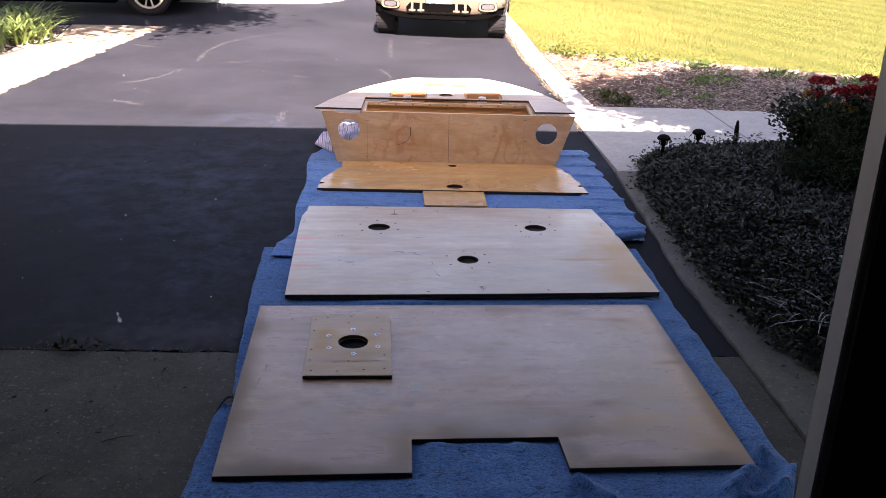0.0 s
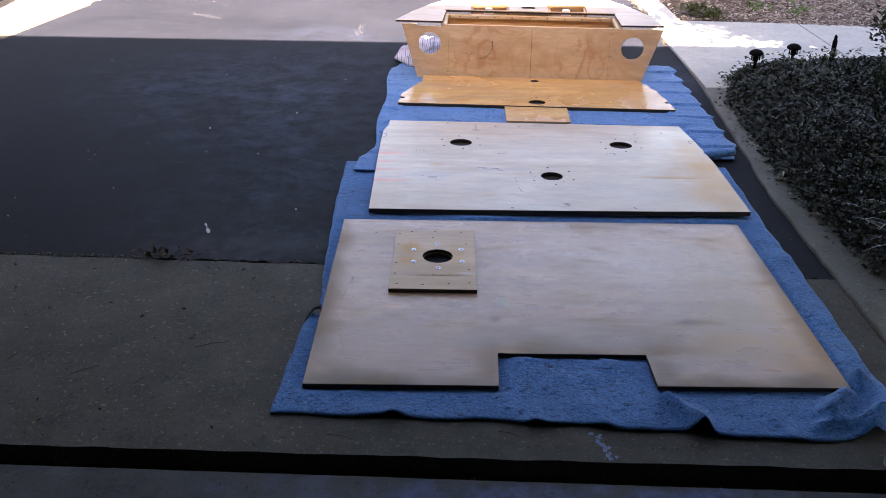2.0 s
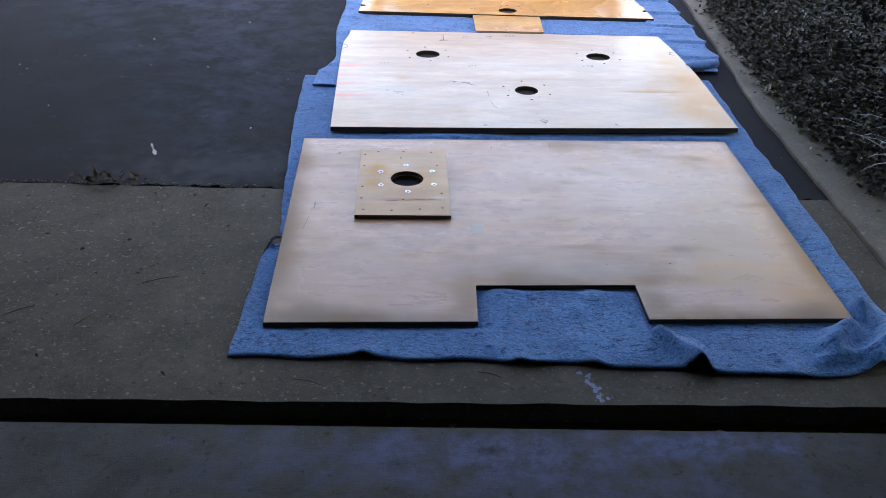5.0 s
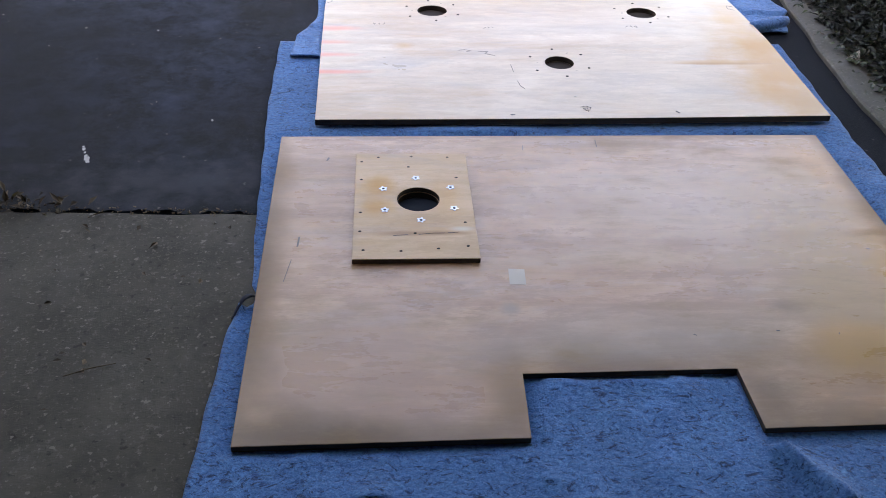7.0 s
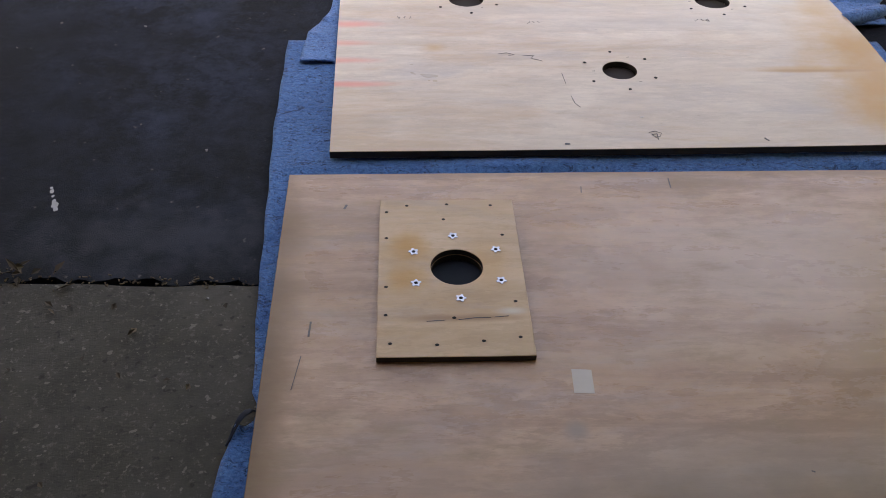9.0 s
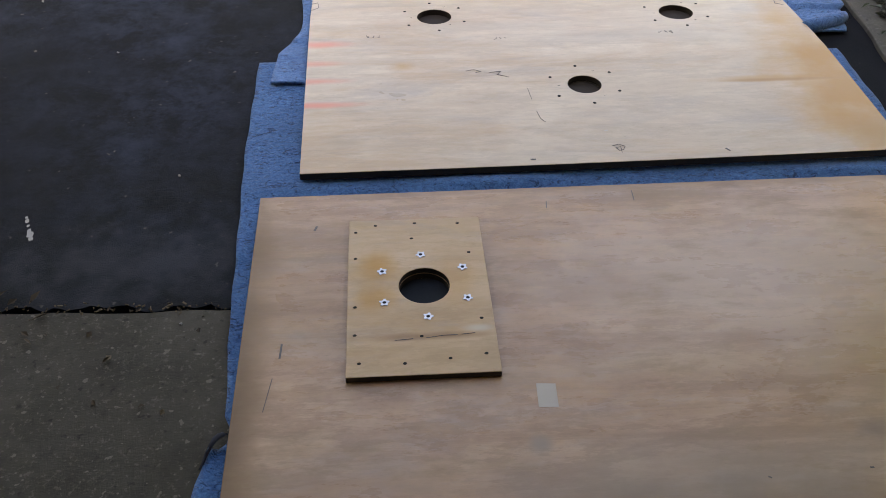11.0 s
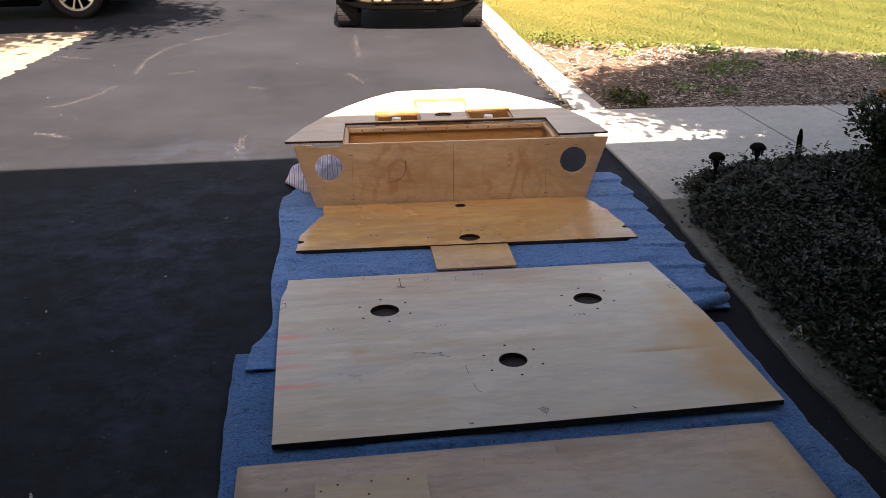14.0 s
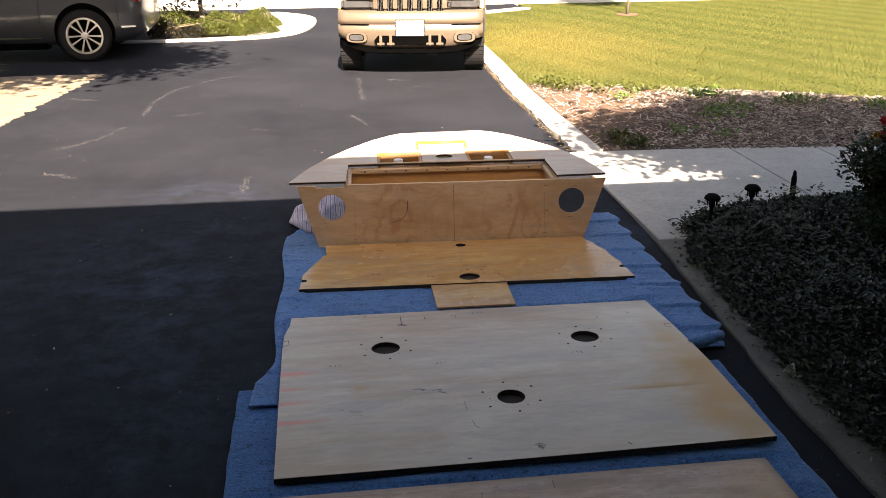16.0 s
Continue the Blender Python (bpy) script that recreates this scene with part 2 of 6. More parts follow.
def cloth_mat(name, a, b, c):
    n = Nodes(name)
    felt = n.noise(75, 6, 0.85, (1, 1.2, 1), 0.8)
    fleck = n.noise(21, 6, 0.8, (1, 1.8, 1), 2.2)
    big = n.noise(3.0, 4, 0.6)
    col = n.ramp(felt, [(0.36, a), (0.62, tuple(1.45 * v for v in b))])
    col = n.mix(n.math("MULTIPLY", n.ramp(fleck, [(0.54, 0.0), (0.60, 1.0)]), 0.85), col, c)
    col = n.mix(n.math("MULTIPLY", n.ramp(n.noise(34, 5, 0.8, (1.6, 1, 1), 1.5, (4, 4, 1)), [(0.60, 0.0), (0.66, 1.0)]), 0.6), col, tuple(min(0.7, 2.0 * v) for v in b))
    col = n.mix(n.math("MULTIPLY", n.ramp(big, [(0.4, 0.0), (0.7, 1.0)]), 0.3), col, tuple(0.6 * v for v in a))
    n.bump(n.math("ADD", felt, n.noise(90, 3)), 0.8, 0.004)
    n.b.inputs["Sheen Weight"].default_value = 0.25
    return n.done(col, 0.95, 0, 0.1)


def mown(n, col):
    """Mowing stripes across the lawn, the leaning blades' sheen put into colour, and a dry yellow patch near the drive.
    """
    w = n.t.nodes.new("ShaderNodeTexWave")
    w.bands_direction = "X"
    w.inputs["Scale"].default_value, w.inputs["Distortion"].default_value = 0.46, 1.7
    w.inputs["Detail"].default_value, w.inputs["Detail Scale"].default_value = 3.0, 0.5
    m = n.t.nodes.new("ShaderNodeMapping")
    m.inputs["Rotation"].default_value = (0, 0, radians(-STRIPE_TURN))
    n.link(n.co, m.inputs["Vector"])
    n.link(m.outputs[0], w.inputs["Vector"])
    col = n.mix(n.math("MULTIPLY", n.ramp(w.outputs[1], [(0.35, 0.0), (0.80, 1.0)]), 0.40), col, (0.036, 0.052, 0.007))
    return n.mix(n.math("MULTIPLY", n.patch(2.9, 14.4, 1.6, 2.6, 0.5, 1.2, 1.2), 0.6), col, (0.165, 0.130, 0.035))


def lawn_mat(name="lawn_soil"):
    n = Nodes(name)
    col = n.ramp(n.noise(40, 5, 0.7), [(0.3, (0.048, 0.057, 0.012)), (0.55, (0.066, 0.075, 0.018)), (0.75, (0.085, 0.088, 0.027))])
    n.bump(n.noise(120, 4), 0.8, 0.02)
    return n.done(mown(n, col), 0.9, 0, 0.15)


def grass_mat():
    n = Nodes("grass_blade")
    g = n.t.nodes.new("ShaderNodeNewGeometry")
    col = n.ramp(g.outputs["Random Per Island"], [(0.1, (0.056, 0.067, 0.013)), (0.4, (0.074, 0.084, 0.017)), (0.7, (0.096, 0.101, 0.025)), (0.95, (0.128, 0.123, 0.040))])
    col = n.mix(n.math("MULTIPLY", n.ramp(n.noise(1.6, 5, 0.65), [(0.45, 0.0), (0.65, 1.0)]), 0.35), col, (0.112, 0.100, 0.030))
    col = mown(n, col)
    m = n.done(col, 0.55, 0, 0.25)
    t = n.t.nodes.new("ShaderNodeBsdfTranslucent")
    n.link(col, t.inputs[0])
    x = n.t.nodes.new("ShaderNodeMixShader")
    x.inputs[0].default_value = 0.3
    n.link(n.b.outputs[0], x.inputs[1])
    n.link(t.outputs[0], x.inputs[2])
    n.link(x.outputs[0], n.t.nodes["Material Output"].inputs[0])
    return m


STRIPE_TURN = 20.0
ASPHALT = asphalt_mat()
# apron, kerb and slab tones are lowered for their shade, the walk's is not
APRON = concrete_mat("shaded_old_concrete", (0.056, 0.051, 0.041), (0.100, 0.091, 0.075), 0.5, 0.6)
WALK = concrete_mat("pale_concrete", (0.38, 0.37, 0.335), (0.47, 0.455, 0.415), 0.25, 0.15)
KERB = concrete_mat("shaded_kerb_concrete", (0.116, 0.109, 0.094), (0.185, 0.174, 0.151), 0.6, 0.25)
TAN_WALK = concrete_mat("tan_concrete", (0.160, 0.126, 0.086), (0.220, 0.178, 0.128), 0.3, 0.3)
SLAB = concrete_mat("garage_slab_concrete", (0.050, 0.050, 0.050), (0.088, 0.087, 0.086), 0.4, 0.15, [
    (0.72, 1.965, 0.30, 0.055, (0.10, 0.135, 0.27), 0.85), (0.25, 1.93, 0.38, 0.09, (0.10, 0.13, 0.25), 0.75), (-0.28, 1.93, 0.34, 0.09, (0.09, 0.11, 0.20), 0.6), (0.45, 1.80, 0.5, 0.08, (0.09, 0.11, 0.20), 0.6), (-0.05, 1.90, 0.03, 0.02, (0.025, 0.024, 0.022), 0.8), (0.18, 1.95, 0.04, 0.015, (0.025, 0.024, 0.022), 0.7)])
LAWN = lawn_mat()
CLOTH = cloth_mat("blue_felt", (0.018, 0.086, 0.230), (0.056, 0.190, 0.41), (0.006, 0.020, 0.058))
CLOTH_B = cloth_mat("blue_grey_felt", (0.044, 0.134, 0.32), (0.096, 0.238, 0.48), (0.020, 0.048, 0.115))
AMBER = (0.54, 0.250, 0.020)
GRIME = (0.16, 0.12, 0.07)
PLY_A = plywood("weathered_plywood", (0.595, 0.385, 0.255), (0.40, 0.222, 0.128), (0.20, 0.11, 0.062), 0.31, [
    (0.12, -0.30, 0.55, 0.09, (0.34, 0.26, 0.205), 0.55), (0.62, -0.18, 0.28, 0.26, (0.37, 0.275, 0.19), 0.5), (-0.68, -0.34, 0.22, 0.16, (0.38, 0.235, 0.15), 0.5), (0.15, -0.02, 0.45, 0.05, (0.44, 0.30, 0.18), 0.45),
    (0.78, -0.48, 0.16, 0.20, AMBER, 0.5), (0.86, -0.10, 0.13, 0.34, AMBER, 0.8), (0.80, 0.45, 0.12, 0.25, AMBER, 0.45), (-0.88, -0.1, 0.07, 0.62, (0.44, 0.24, 0.12), 0.75),
    (-0.60, -0.50, 0.35, 0.20, (0.42, 0.25, 0.16), 0.55), (0.0, -0.43, 0.33, 0.085, (0.16, 0.09, 0.045), 0.75), (0.80, -0.58, 0.12, 0.05, GRIME, 0.7), (-0.25, -0.52, 0.10, 0.12, AMBER, 0.5),
    (-0.75, -0.62, 0.25, 0.03, GRIME, 0.35), (0.30, 0.25, 0.5, 0.24, (0.60, 0.47, 0.38), 0.55), (-0.245, -0.215, 0.026, 0.024, (0.30, 0.24, 0.20), 0.8), (0.32, -0.5, 0.09, 0.04, GRIME, 0.4),
    (0.60, -0.32, 0.16, 0.06, AMBER, 0.55), (0.58, -0.42, 0.20, 0.08, (0.36, 0.20, 0.075), 0.5), (-0.05, -0.36, 0.5, 0.05, (0.30, 0.225, 0.17), 0.5),
    (-0.890, -0.1, 0.075, 0.80, (0.16, 0.09, 0.045), 0.8), (-0.80, -0.60, 0.16, 0.08, (0.16, 0.09, 0.045), 0.7), (0.885, 0.0, 0.055, 0.95, (0.16, 0.09, 0.045), 0.75), (0.80, -0.585, 0.16, 0.06, (0.16, 0.09, 0.045), 0.75), (-0.56, -0.645, 0.50, 0.075, (0.16, 0.09, 0.045), 0.85), (-0.27, -0.52, 0.06, 0.12, (0.16, 0.09, 0.045), 0.7), (0.30, -0.54, 0.06, 0.10, (0.16, 0.09, 0.045), 0.7), (0.58, -0.622, 0.45, 0.06, (0.16, 0.09, 0.045), 0.85), (0.0, 0.645, 1.2, 0.03, (0.21, 0.125, 0.07), 0.5),
    (0.82, -0.52, 0.12, 0.08, (0.30, 0.14, 0.025), 0.35), (0.88, -0.3, 0.06, 0.4, (0.36, 0.17, 0.03), 0.8), (0.30, -0.40, 0.22, 0.07, (0.24, 0.155, 0.10), 0.55), (0.54, -0.38, 0.14, 0.08, (0.37, 0.185, 0.03), 0.7), (0.64, -0.12, 0.20, 0.28, (0.42, 0.26, 0.09), 0.55), (0.64, 0.2, 0.2, 0.25, (0.45, 0.29, 0.12), 0.4), (0.45, -0.22, 0.05, 0.03, (0.20, 0.14, 0.11), 0.6)], spec=0.6, wear=0.42)
RED = (0.80, 0.25, 0.17)
PLY_B = plywood("pale_plywood", (0.70, 0.575, 0.435), (0.55, 0.425, 0.31), (0.34, 0.25, 0.17), 0.33, [
    (-0.84, -0.30, 0.16, 0.018, RED, 0.8), (-0.82, -0.16, 0.11, 0.022, RED, 0.7), (-0.83, -0.05, 0.09, 0.02, RED, 0.55), (-0.82, 0.08, 0.10, 0.026, RED, 0.8),
    (0.84, -0.28, 0.21, 0.48, AMBER, 0.95), (0.80, 0.25, 0.08, 0.20, AMBER, 0.4), (0.6, -0.22, 0.22, 0.02, AMBER, 0.5), (-0.55, -0.08, 0.04, 0.03, AMBER, 0.5),
    (0.2, 0.1, 0.45, 0.05, (0.42, 0.36, 0.30), 0.4), (-0.2, 0.18, 0.3, 0.04, (0.42, 0.36, 0.30), 0.35),
    (0.62, -0.23, 0.20, 0.010, (0.42, 0.20, 0.05), 0.7), (0.86, -0.55, 0.12, 0.10, (0.46, 0.25, 0.06), 0.6), (-0.72, -0.50, 0.05, 0.03, (0.40, 0.28, 0.17), 0.5)], spec=0.55)
PLY_PAD = plywood("backing_plywood", (0.66, 0.47, 0.31), (0.52, 0.345, 0.20), (0.34, 0.20, 0.09), 0.5, [
    (-0.10, -0.02, 0.05, 0.04, AMBER, 0.6), (-0.10, 0.10, 0.05, 0.05, AMBER, 0.5), (0.02, -0.15, 0.14, 0.012, (0.28, 0.14, 0.07), 0.6),
    (-0.11, 0.07, 0.07, 0.06, AMBER, 0.45), (0.09, 0.02, 0.06, 0.09, AMBER, 0.35), (0.13, -0.13, 0.035, 0.012, (0.6, 0.56, 0.48), 0.8)], grain=0.6)
FIGURE = ((-0.30, 0.20, 0.17, 0.24, 0.60), (0.30, 0.18, 0.15, 0.20, 0.60), (0.42, 0.10, 0.10, 0.13, 0.45), (-0.43, 0.13, 0.09, 0.15, 0.45))
PLY_FRONT = plywood("fir_plywood", (0.74, 0.56, 0.37), (0.63, 0.43, 0.25), (0.44, 0.21, 0.10), 0.42, grain=0.8, swirl=1.3, knots=FIGURE)
PLY_BARE = plywood("inner_fir_plywood", (0.66, 0.49, 0.31), (0.55, 0.37, 0.20), (0.42, 0.22, 0.10), 0.45, grain=0.8)
PLY_VARN = plywood("varnished_plywood", (0.81, 0.515, 0.225), (0.60, 0.275, 0.075), (0.42, 0.17, 0.045), 0.22, grain=0.8, spec=0.5, swirl=0.7)
PLY_DECK = plywood("grey_plywood", (0.60, 0.53, 0.45), (0.49, 0.42, 0.35), (0.30, 0.24, 0.18), 0.5)
PLY_IN = plywood("orange_plywood", (0.64, 0.36, 0.14), (0.50, 0.24, 0.07), (0.30, 0.12, 0.03), 0.45)
# side faces near black: the shade on garage-facing edges is in the colour
PLY_EDGE_SHADE = plain("plywood_edge_shade", (0.027, 0.017, 0.011), 0.7, vary=0.4, scale=60)
# PLY_IN's plywood again, darkened to offset the sun on the hatch lips
PLY_LIP = plywood("sunlit_orange_plywood", (0.36, 0.165, 0.035), (0.27, 0.105, 0.018), (0.16, 0.06, 0.012), 0.5)
# near black that carries the shade of bolt holes and the sill gap
DARK = plain("hole_shade_black", (0.012, 0.011, 0.010), 0.9, vary=0.2)
# dark brown for the discs that stand in for shade inside holes
HOLE_SHADE = plain("hole_shade_brown", (0.030, 0.021, 0.016), 0.8, vary=0.3)
PENCIL = plain("pencil_graphite", (0.09, 0.08, 0.08), 0.5, vary=0.3)
ZINC = plain("zinc_steel", (0.55, 0.57, 0.62), 0.3, 1.0, vary=0.1)
TAPE = plain("masking_tape", (0.54, 0.49, 0.43), 0.6, vary=0.08)
WHITE_PAINT = plain("white_trim_paint", (0.27, 0.265, 0.255), 0.5, vary=0.08)
# drywall tone lowered to carry the unlit garage's darkness
WALL_IN = plain("shaded_drywall", (0.06, 0.055, 0.05), 0.8, vary=0.1)
SIDING = plain("house_siding", (0.55, 0.53, 0.49), 0.6, vary=0.06)
ROOF = plain("asphalt_shingle", (0.09, 0.085, 0.08), 0.9, vary=0.3, scale=40)
LEAD = plain("black_plastic", (0.005, 0.005, 0.005), 0.9, vary=0.2, spec=0.08)

# ---- mesh helpers ----


def part(name, bm, mat, parent=None, label="", smooth=False, world=False, edge=None, edge_axis=2):
    """Links a bmesh as one mesh object, under a thing or part if one is given."""
    if world and parent is not None:
        bm.transform(parent.matrix_basis.inverted())
    me = bpy.data.meshes.new(name)
    bmesh.ops.recalc_face_normals(bm, faces=bm.faces)
    bm.to_mesh(me)
    bm.free()
    if smooth:
        me.shade_smooth()
    me.materials.append(mat)
    if edge:
        me.materials.append(edge)
        for p in me.polygons:
            if abs(p.normal[edge_axis]) < 0.3:
                p.material_index = 1
    ob = new(name, me)
    if parent is not None:
        ob.parent = parent
    if label:
        ob["label"] = label
    return ob


def empty(name, m, label, category, group="", kind=""):
    ob = new(name)
    ob.empty_display_size = 0.1
    ob.matrix_basis = m
    return tagged(ob, label, category, group, kind)


def raw(name, verts, faces, mat, parent=None, smooth=False):
    me = bpy.data.meshes.new(name)
    me.from_pydata(np.asarray(verts).tolist(), [], np.asarray(faces).tolist() if not isinstance(faces, list) else faces)
    me.update()
    if smooth:
        me.shade_smooth()
    me.materials.append(mat)
    ob = new(name, me)
    if parent is not None:
        ob.parent = parent
    return ob


def circle(cx, cy, r, n=28, rx=None):
    rx = rx or r
    return [(cx + rx * math.cos(2 * math.pi * i / n), cy + r * math.sin(2 * math.pi * i / n)) for i in range(n)]


def prism(outer, z0, z1, holes=(), bevel=0.0):
    """A plate with holes through it, from outlines in the x-y plane."""
    bm = bmesh.new()
    for loop in (outer, *holes):
        vs = [bm.verts.new((x, y, z0)) for x, y in loop]
        for a, b in zip(vs, vs[1:] + vs[:1]):
            bm.edges.new((a, b))
    bmesh.ops.triangle_fill(bm, use_beauty=True, use_dissolve=False, edges=bm.edges[:])
    r = bmesh.ops.extrude_face_region(bm, geom=bm.faces[:])
    for v in r["geom"]:
        if isinstance(v, bmesh.types.BMVert):
            v.co.z = z1
    bmesh.ops.recalc_face_normals(bm, faces=bm.faces)
    if bevel:
        es = [e for e in bm.edges if len(e.link_faces) == 2 and e.calc_face_angle(0) > 1.2]
        bmesh.ops.bevel(bm, geom=es, offset=bevel, segments=1, affect="EDGES")
    return bm


def box(bm, c, s, bevel=0.0, seg=2, m=None):
    t = bmesh.new()
    bmesh.ops.create_cube(t, size=1.0, matrix=Matrix.Diagonal((*s, 1)))
    if bevel:
        bmesh.ops.bevel(t, geom=t.edges[:], offset=bevel, segments=seg, affect="EDGES")
    t.transform(Matrix.Translation(c) @ (m or Matrix()))
    me = bpy.data.meshes.new("t")
    t.to_mesh(me)
    t.free()
    bm.from_mesh(me)
    bpy.data.meshes.remove(me)
    return bm


def boxed(c, s, bevel=0.0, seg=2, m=None):
    return box(bmesh.new(), c, s, bevel, seg, m)


def lathe(profile, n=32, caps=True):
    """A turned shape round z from (radius, height) pairs."""
    bm = bmesh.new()
    rings = [[bm.verts.new((r * math.cos(2 * math.pi * i / n), r * math.sin(2 * math.pi * i / n), h)) for i in range(n)] for r, h in profile]
    for a, b in zip(rings, rings[1:]):
        for i in range(n):
            bm.faces.new((a[i], a[(i + 1) % n], b[(i + 1) % n], b[i]))
    if caps:
        bm.faces.new(rings[0])
        bm.faces.new(rings[-1])
    return bm


def tube(points, radii, n=8):
    bm = bmesh.new()
    pts = [Vector(p) for p in points]
    rings = []
    for i, p in enumerate(pts):
        d = (pts[min(i + 1, len(pts) - 1)] - pts[max(i - 1, 0)]).normalized()
        a = d.orthogonal().normalized()
        b = d.cross(a)
        rings.append([bm.verts.new(p + radii[i] * (math.cos(2 * math.pi * k / n) * a + math.sin(2 * math.pi * k / n) * b)) for k in range(n)])
    for a, b in zip(rings, rings[1:]):
        for i in range(n):
            bm.faces.new((a[i], a[(i + 1) % n], b[(i + 1) % n], b[i]))
    bm.faces.new(rings[0])
    bm.faces.new(rings[-1])
    return bm


def setting(name, bm, mat, label, category, smooth=False):
    return tagged(part(name, bm, mat, smooth=smooth), label, category, kind="structure")


def wobble(a, b, n, amp, seed=0):
    """Points from a to b (without b) on a slightly ragged line."""
    out = []
    for i in range(n):
        f = i / n
        k = amp * (noise.noise((f * n * 0.45 + seed * 7.3, seed, 0.5)))
        dx, dy = b[0] - a[0], b[1] - a[1]
        l = math.hypot(dx, dy)
        out.append((a[0] + f * dx - dy / l * k, a[1] + f * dy + dx / l * k))
    return out


# ---- ground ----
bm = bmesh.new()
bmesh.ops.create_grid(bm, x_segments=8, y_segments=8, size=150)
bm.transform(Matrix.Translation((0, 20, -0.06)))
setting("ground", bm, LAWN, "flat lawn soil reaching to the horizon", "ground")

drive = wobble((-3.0, 3.428), (1.60, 3.294), 260, 0.026, 1)
drive += [(1.60, 3.29), (1.62, 4.6), (1.68, 6.0), (1.70, 7.0), (1.74, 8.0), (1.72, 9.3), (1.72, 10.6), (1.78, 12.6), (1.82, 15.5), (1.95, 17.2), (2.4, 18.4), (3.6, 19.2), (3.6, 19.9)]
drive += [(-4.0, 19.9), (-1.3, 18.9), (-0.65, 18.2), (-0.55, 17.2), (-0.75, 16.1), (-1.05, 15.6), (-1.7, 15.3), (-4.0, 15.25), (-14, 15.3), (-14, 12.5)]
drive += wobble((-4.5, 12.5), (-3.2, 12.5), 14, 0.06, 2) + wobble((-3.2, 12.5), (-3.6, 8.3), 40, 0.02, 3) + [(-3.4, 7.0), (-3.6, 6.8), (-3.8, 6.6), (-3.8, 3.45)]
setting("road_driveway", prism(drive, -0.06, 0.0), ASPHALT, "dark sealed asphalt driveway with pale scuffs", "driveway")

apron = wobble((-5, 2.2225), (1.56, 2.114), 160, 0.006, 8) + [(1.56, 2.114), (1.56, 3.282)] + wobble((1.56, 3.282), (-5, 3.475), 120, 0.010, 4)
setting("pavement_apron", prism(apron, -0.08, 0.004), APRON, "worn brown-grey concrete apron before the garage, darkened for shade", "concrete slab")
# gap floor in near black, the recess's shade put into its colour
bm = boxed((-2.0, 2.08, -0.095), (8.0, 0.34, 0.06))
setting("floor_slot", bm, DARK, "dark recessed gap along the garage sill", "floor gap")
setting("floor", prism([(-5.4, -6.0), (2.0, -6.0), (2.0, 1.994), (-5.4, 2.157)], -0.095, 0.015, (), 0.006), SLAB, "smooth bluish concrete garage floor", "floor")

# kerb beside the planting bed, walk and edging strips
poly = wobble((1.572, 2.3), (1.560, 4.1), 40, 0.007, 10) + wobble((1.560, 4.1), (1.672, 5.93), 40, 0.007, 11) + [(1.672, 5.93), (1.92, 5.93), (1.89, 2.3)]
setting("pavement_kerb_1", prism(poly, -0.06, 0.022, bevel=0.006), KERB, "weathered concrete edging strip beside the bed, darkened for shade", "kerb")
for k, (xa, xb) in enumerate(((1.695, 2.95), (2.962, 3.62), (3.632, 5.2), (5.212, 7.0))):
    far = (8.02 - 0.1 * (xa - 2), 8.02 - 0.1 * (xb - 2))
    near = 5.95 + 0.0 * k
    poly = [(xa, near), (xb, near), (xb + 0.0, min(far[1], 7.95)), (xa, min(far[0], 7.98))]
    setting("pavement_walk_%d" % (k + 1), prism(poly, -0.06, 0.018, bevel=0.004), WALK, "pale concrete garden walk slab", "walk")
edge = [(1.75, 8.0), (1.73, 9.3), (1.73, 10.6), (1.79, 12.6), (1.83, 15.5), (1.96, 17.2), (2.4, 18.3), (3.6, 19.1)]
for k in range(len(edge) - 1):
    (xa, ya), (xb, yb) = edge[k], edge[k + 1]
    w = 0.22
    dx, dy = yb - ya, -(xb - xa)
    l = math.hypot(dx, dy)
    poly = wobble((xa, ya), (xb, yb - 0.008), 16, 0.03, 20 + k) + [(xb, yb - 0.008), (xb + w * dx / l, yb + w * dy / l - 0.008), (xa + w * dx / l, ya + w * dy / l)]
    setting("pavement_edging_%d" % (k + 1), prism(poly, -0.06, 0.02, bevel=0.004), WALK, "sunlit pale concrete driveway edging", "edging")
strip = wobble((-2.74, 12.46), (-3.22, 8.2), 130, 0.05, 3) + [(-3.4, 7.0), (-4.1, 7.0), (-3.95, 9.6), (-3.72, 11.2), (-3.9, 12.46)]
setting("pavement_strip", prism(strip, -0.06, 0.007), TAN_WALK, "tan sunlit concrete strip along the driveway", "pavement")
bend = [(-9, 15.2), (-4, 15.17), (-1.6, 15.22), (-0.82, 15.47), (-0.47, 16.0), (-0.27, 17.2), (-0.37, 18.3), (-1.0, 19.0)]
inner = [(-9, 15.36), (-4, 15.33), (-1.75, 15.38), (-1.25, 15.75), (-1.12, 16.2), (-1.02, 17.2), (-1.10, 18.0), (-1.6, 18.6)]


def eased(line):
    """The line with its corners cut twice."""
    for _ in range(3):
        cut = [line[0]]
        for (xa, ya), (xb, yb) in zip(line, line[1:]):
            cut += [(0.75 * xa + 0.25 * xb, 0.75 * ya + 0.25 * yb), (0.25 * xa + 0.75 * xb, 0.25 * ya + 0.75 * yb)]
        line = cut + [line[-1]]
    return line


setting("pavement_bend", prism(eased(bend) + eased(inner)[::-1], -0.06, 0.03, bevel=0.004), WALK, "pale concrete kerb round the planting island", "kerb")
setting("road_street", boxed((0, 27.5, -0.033), (120, 15, 0.06)), WALK, "sunlit pale concrete street at the drive's end", "street")

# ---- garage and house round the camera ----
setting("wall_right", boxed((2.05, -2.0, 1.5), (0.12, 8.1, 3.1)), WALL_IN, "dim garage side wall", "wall")
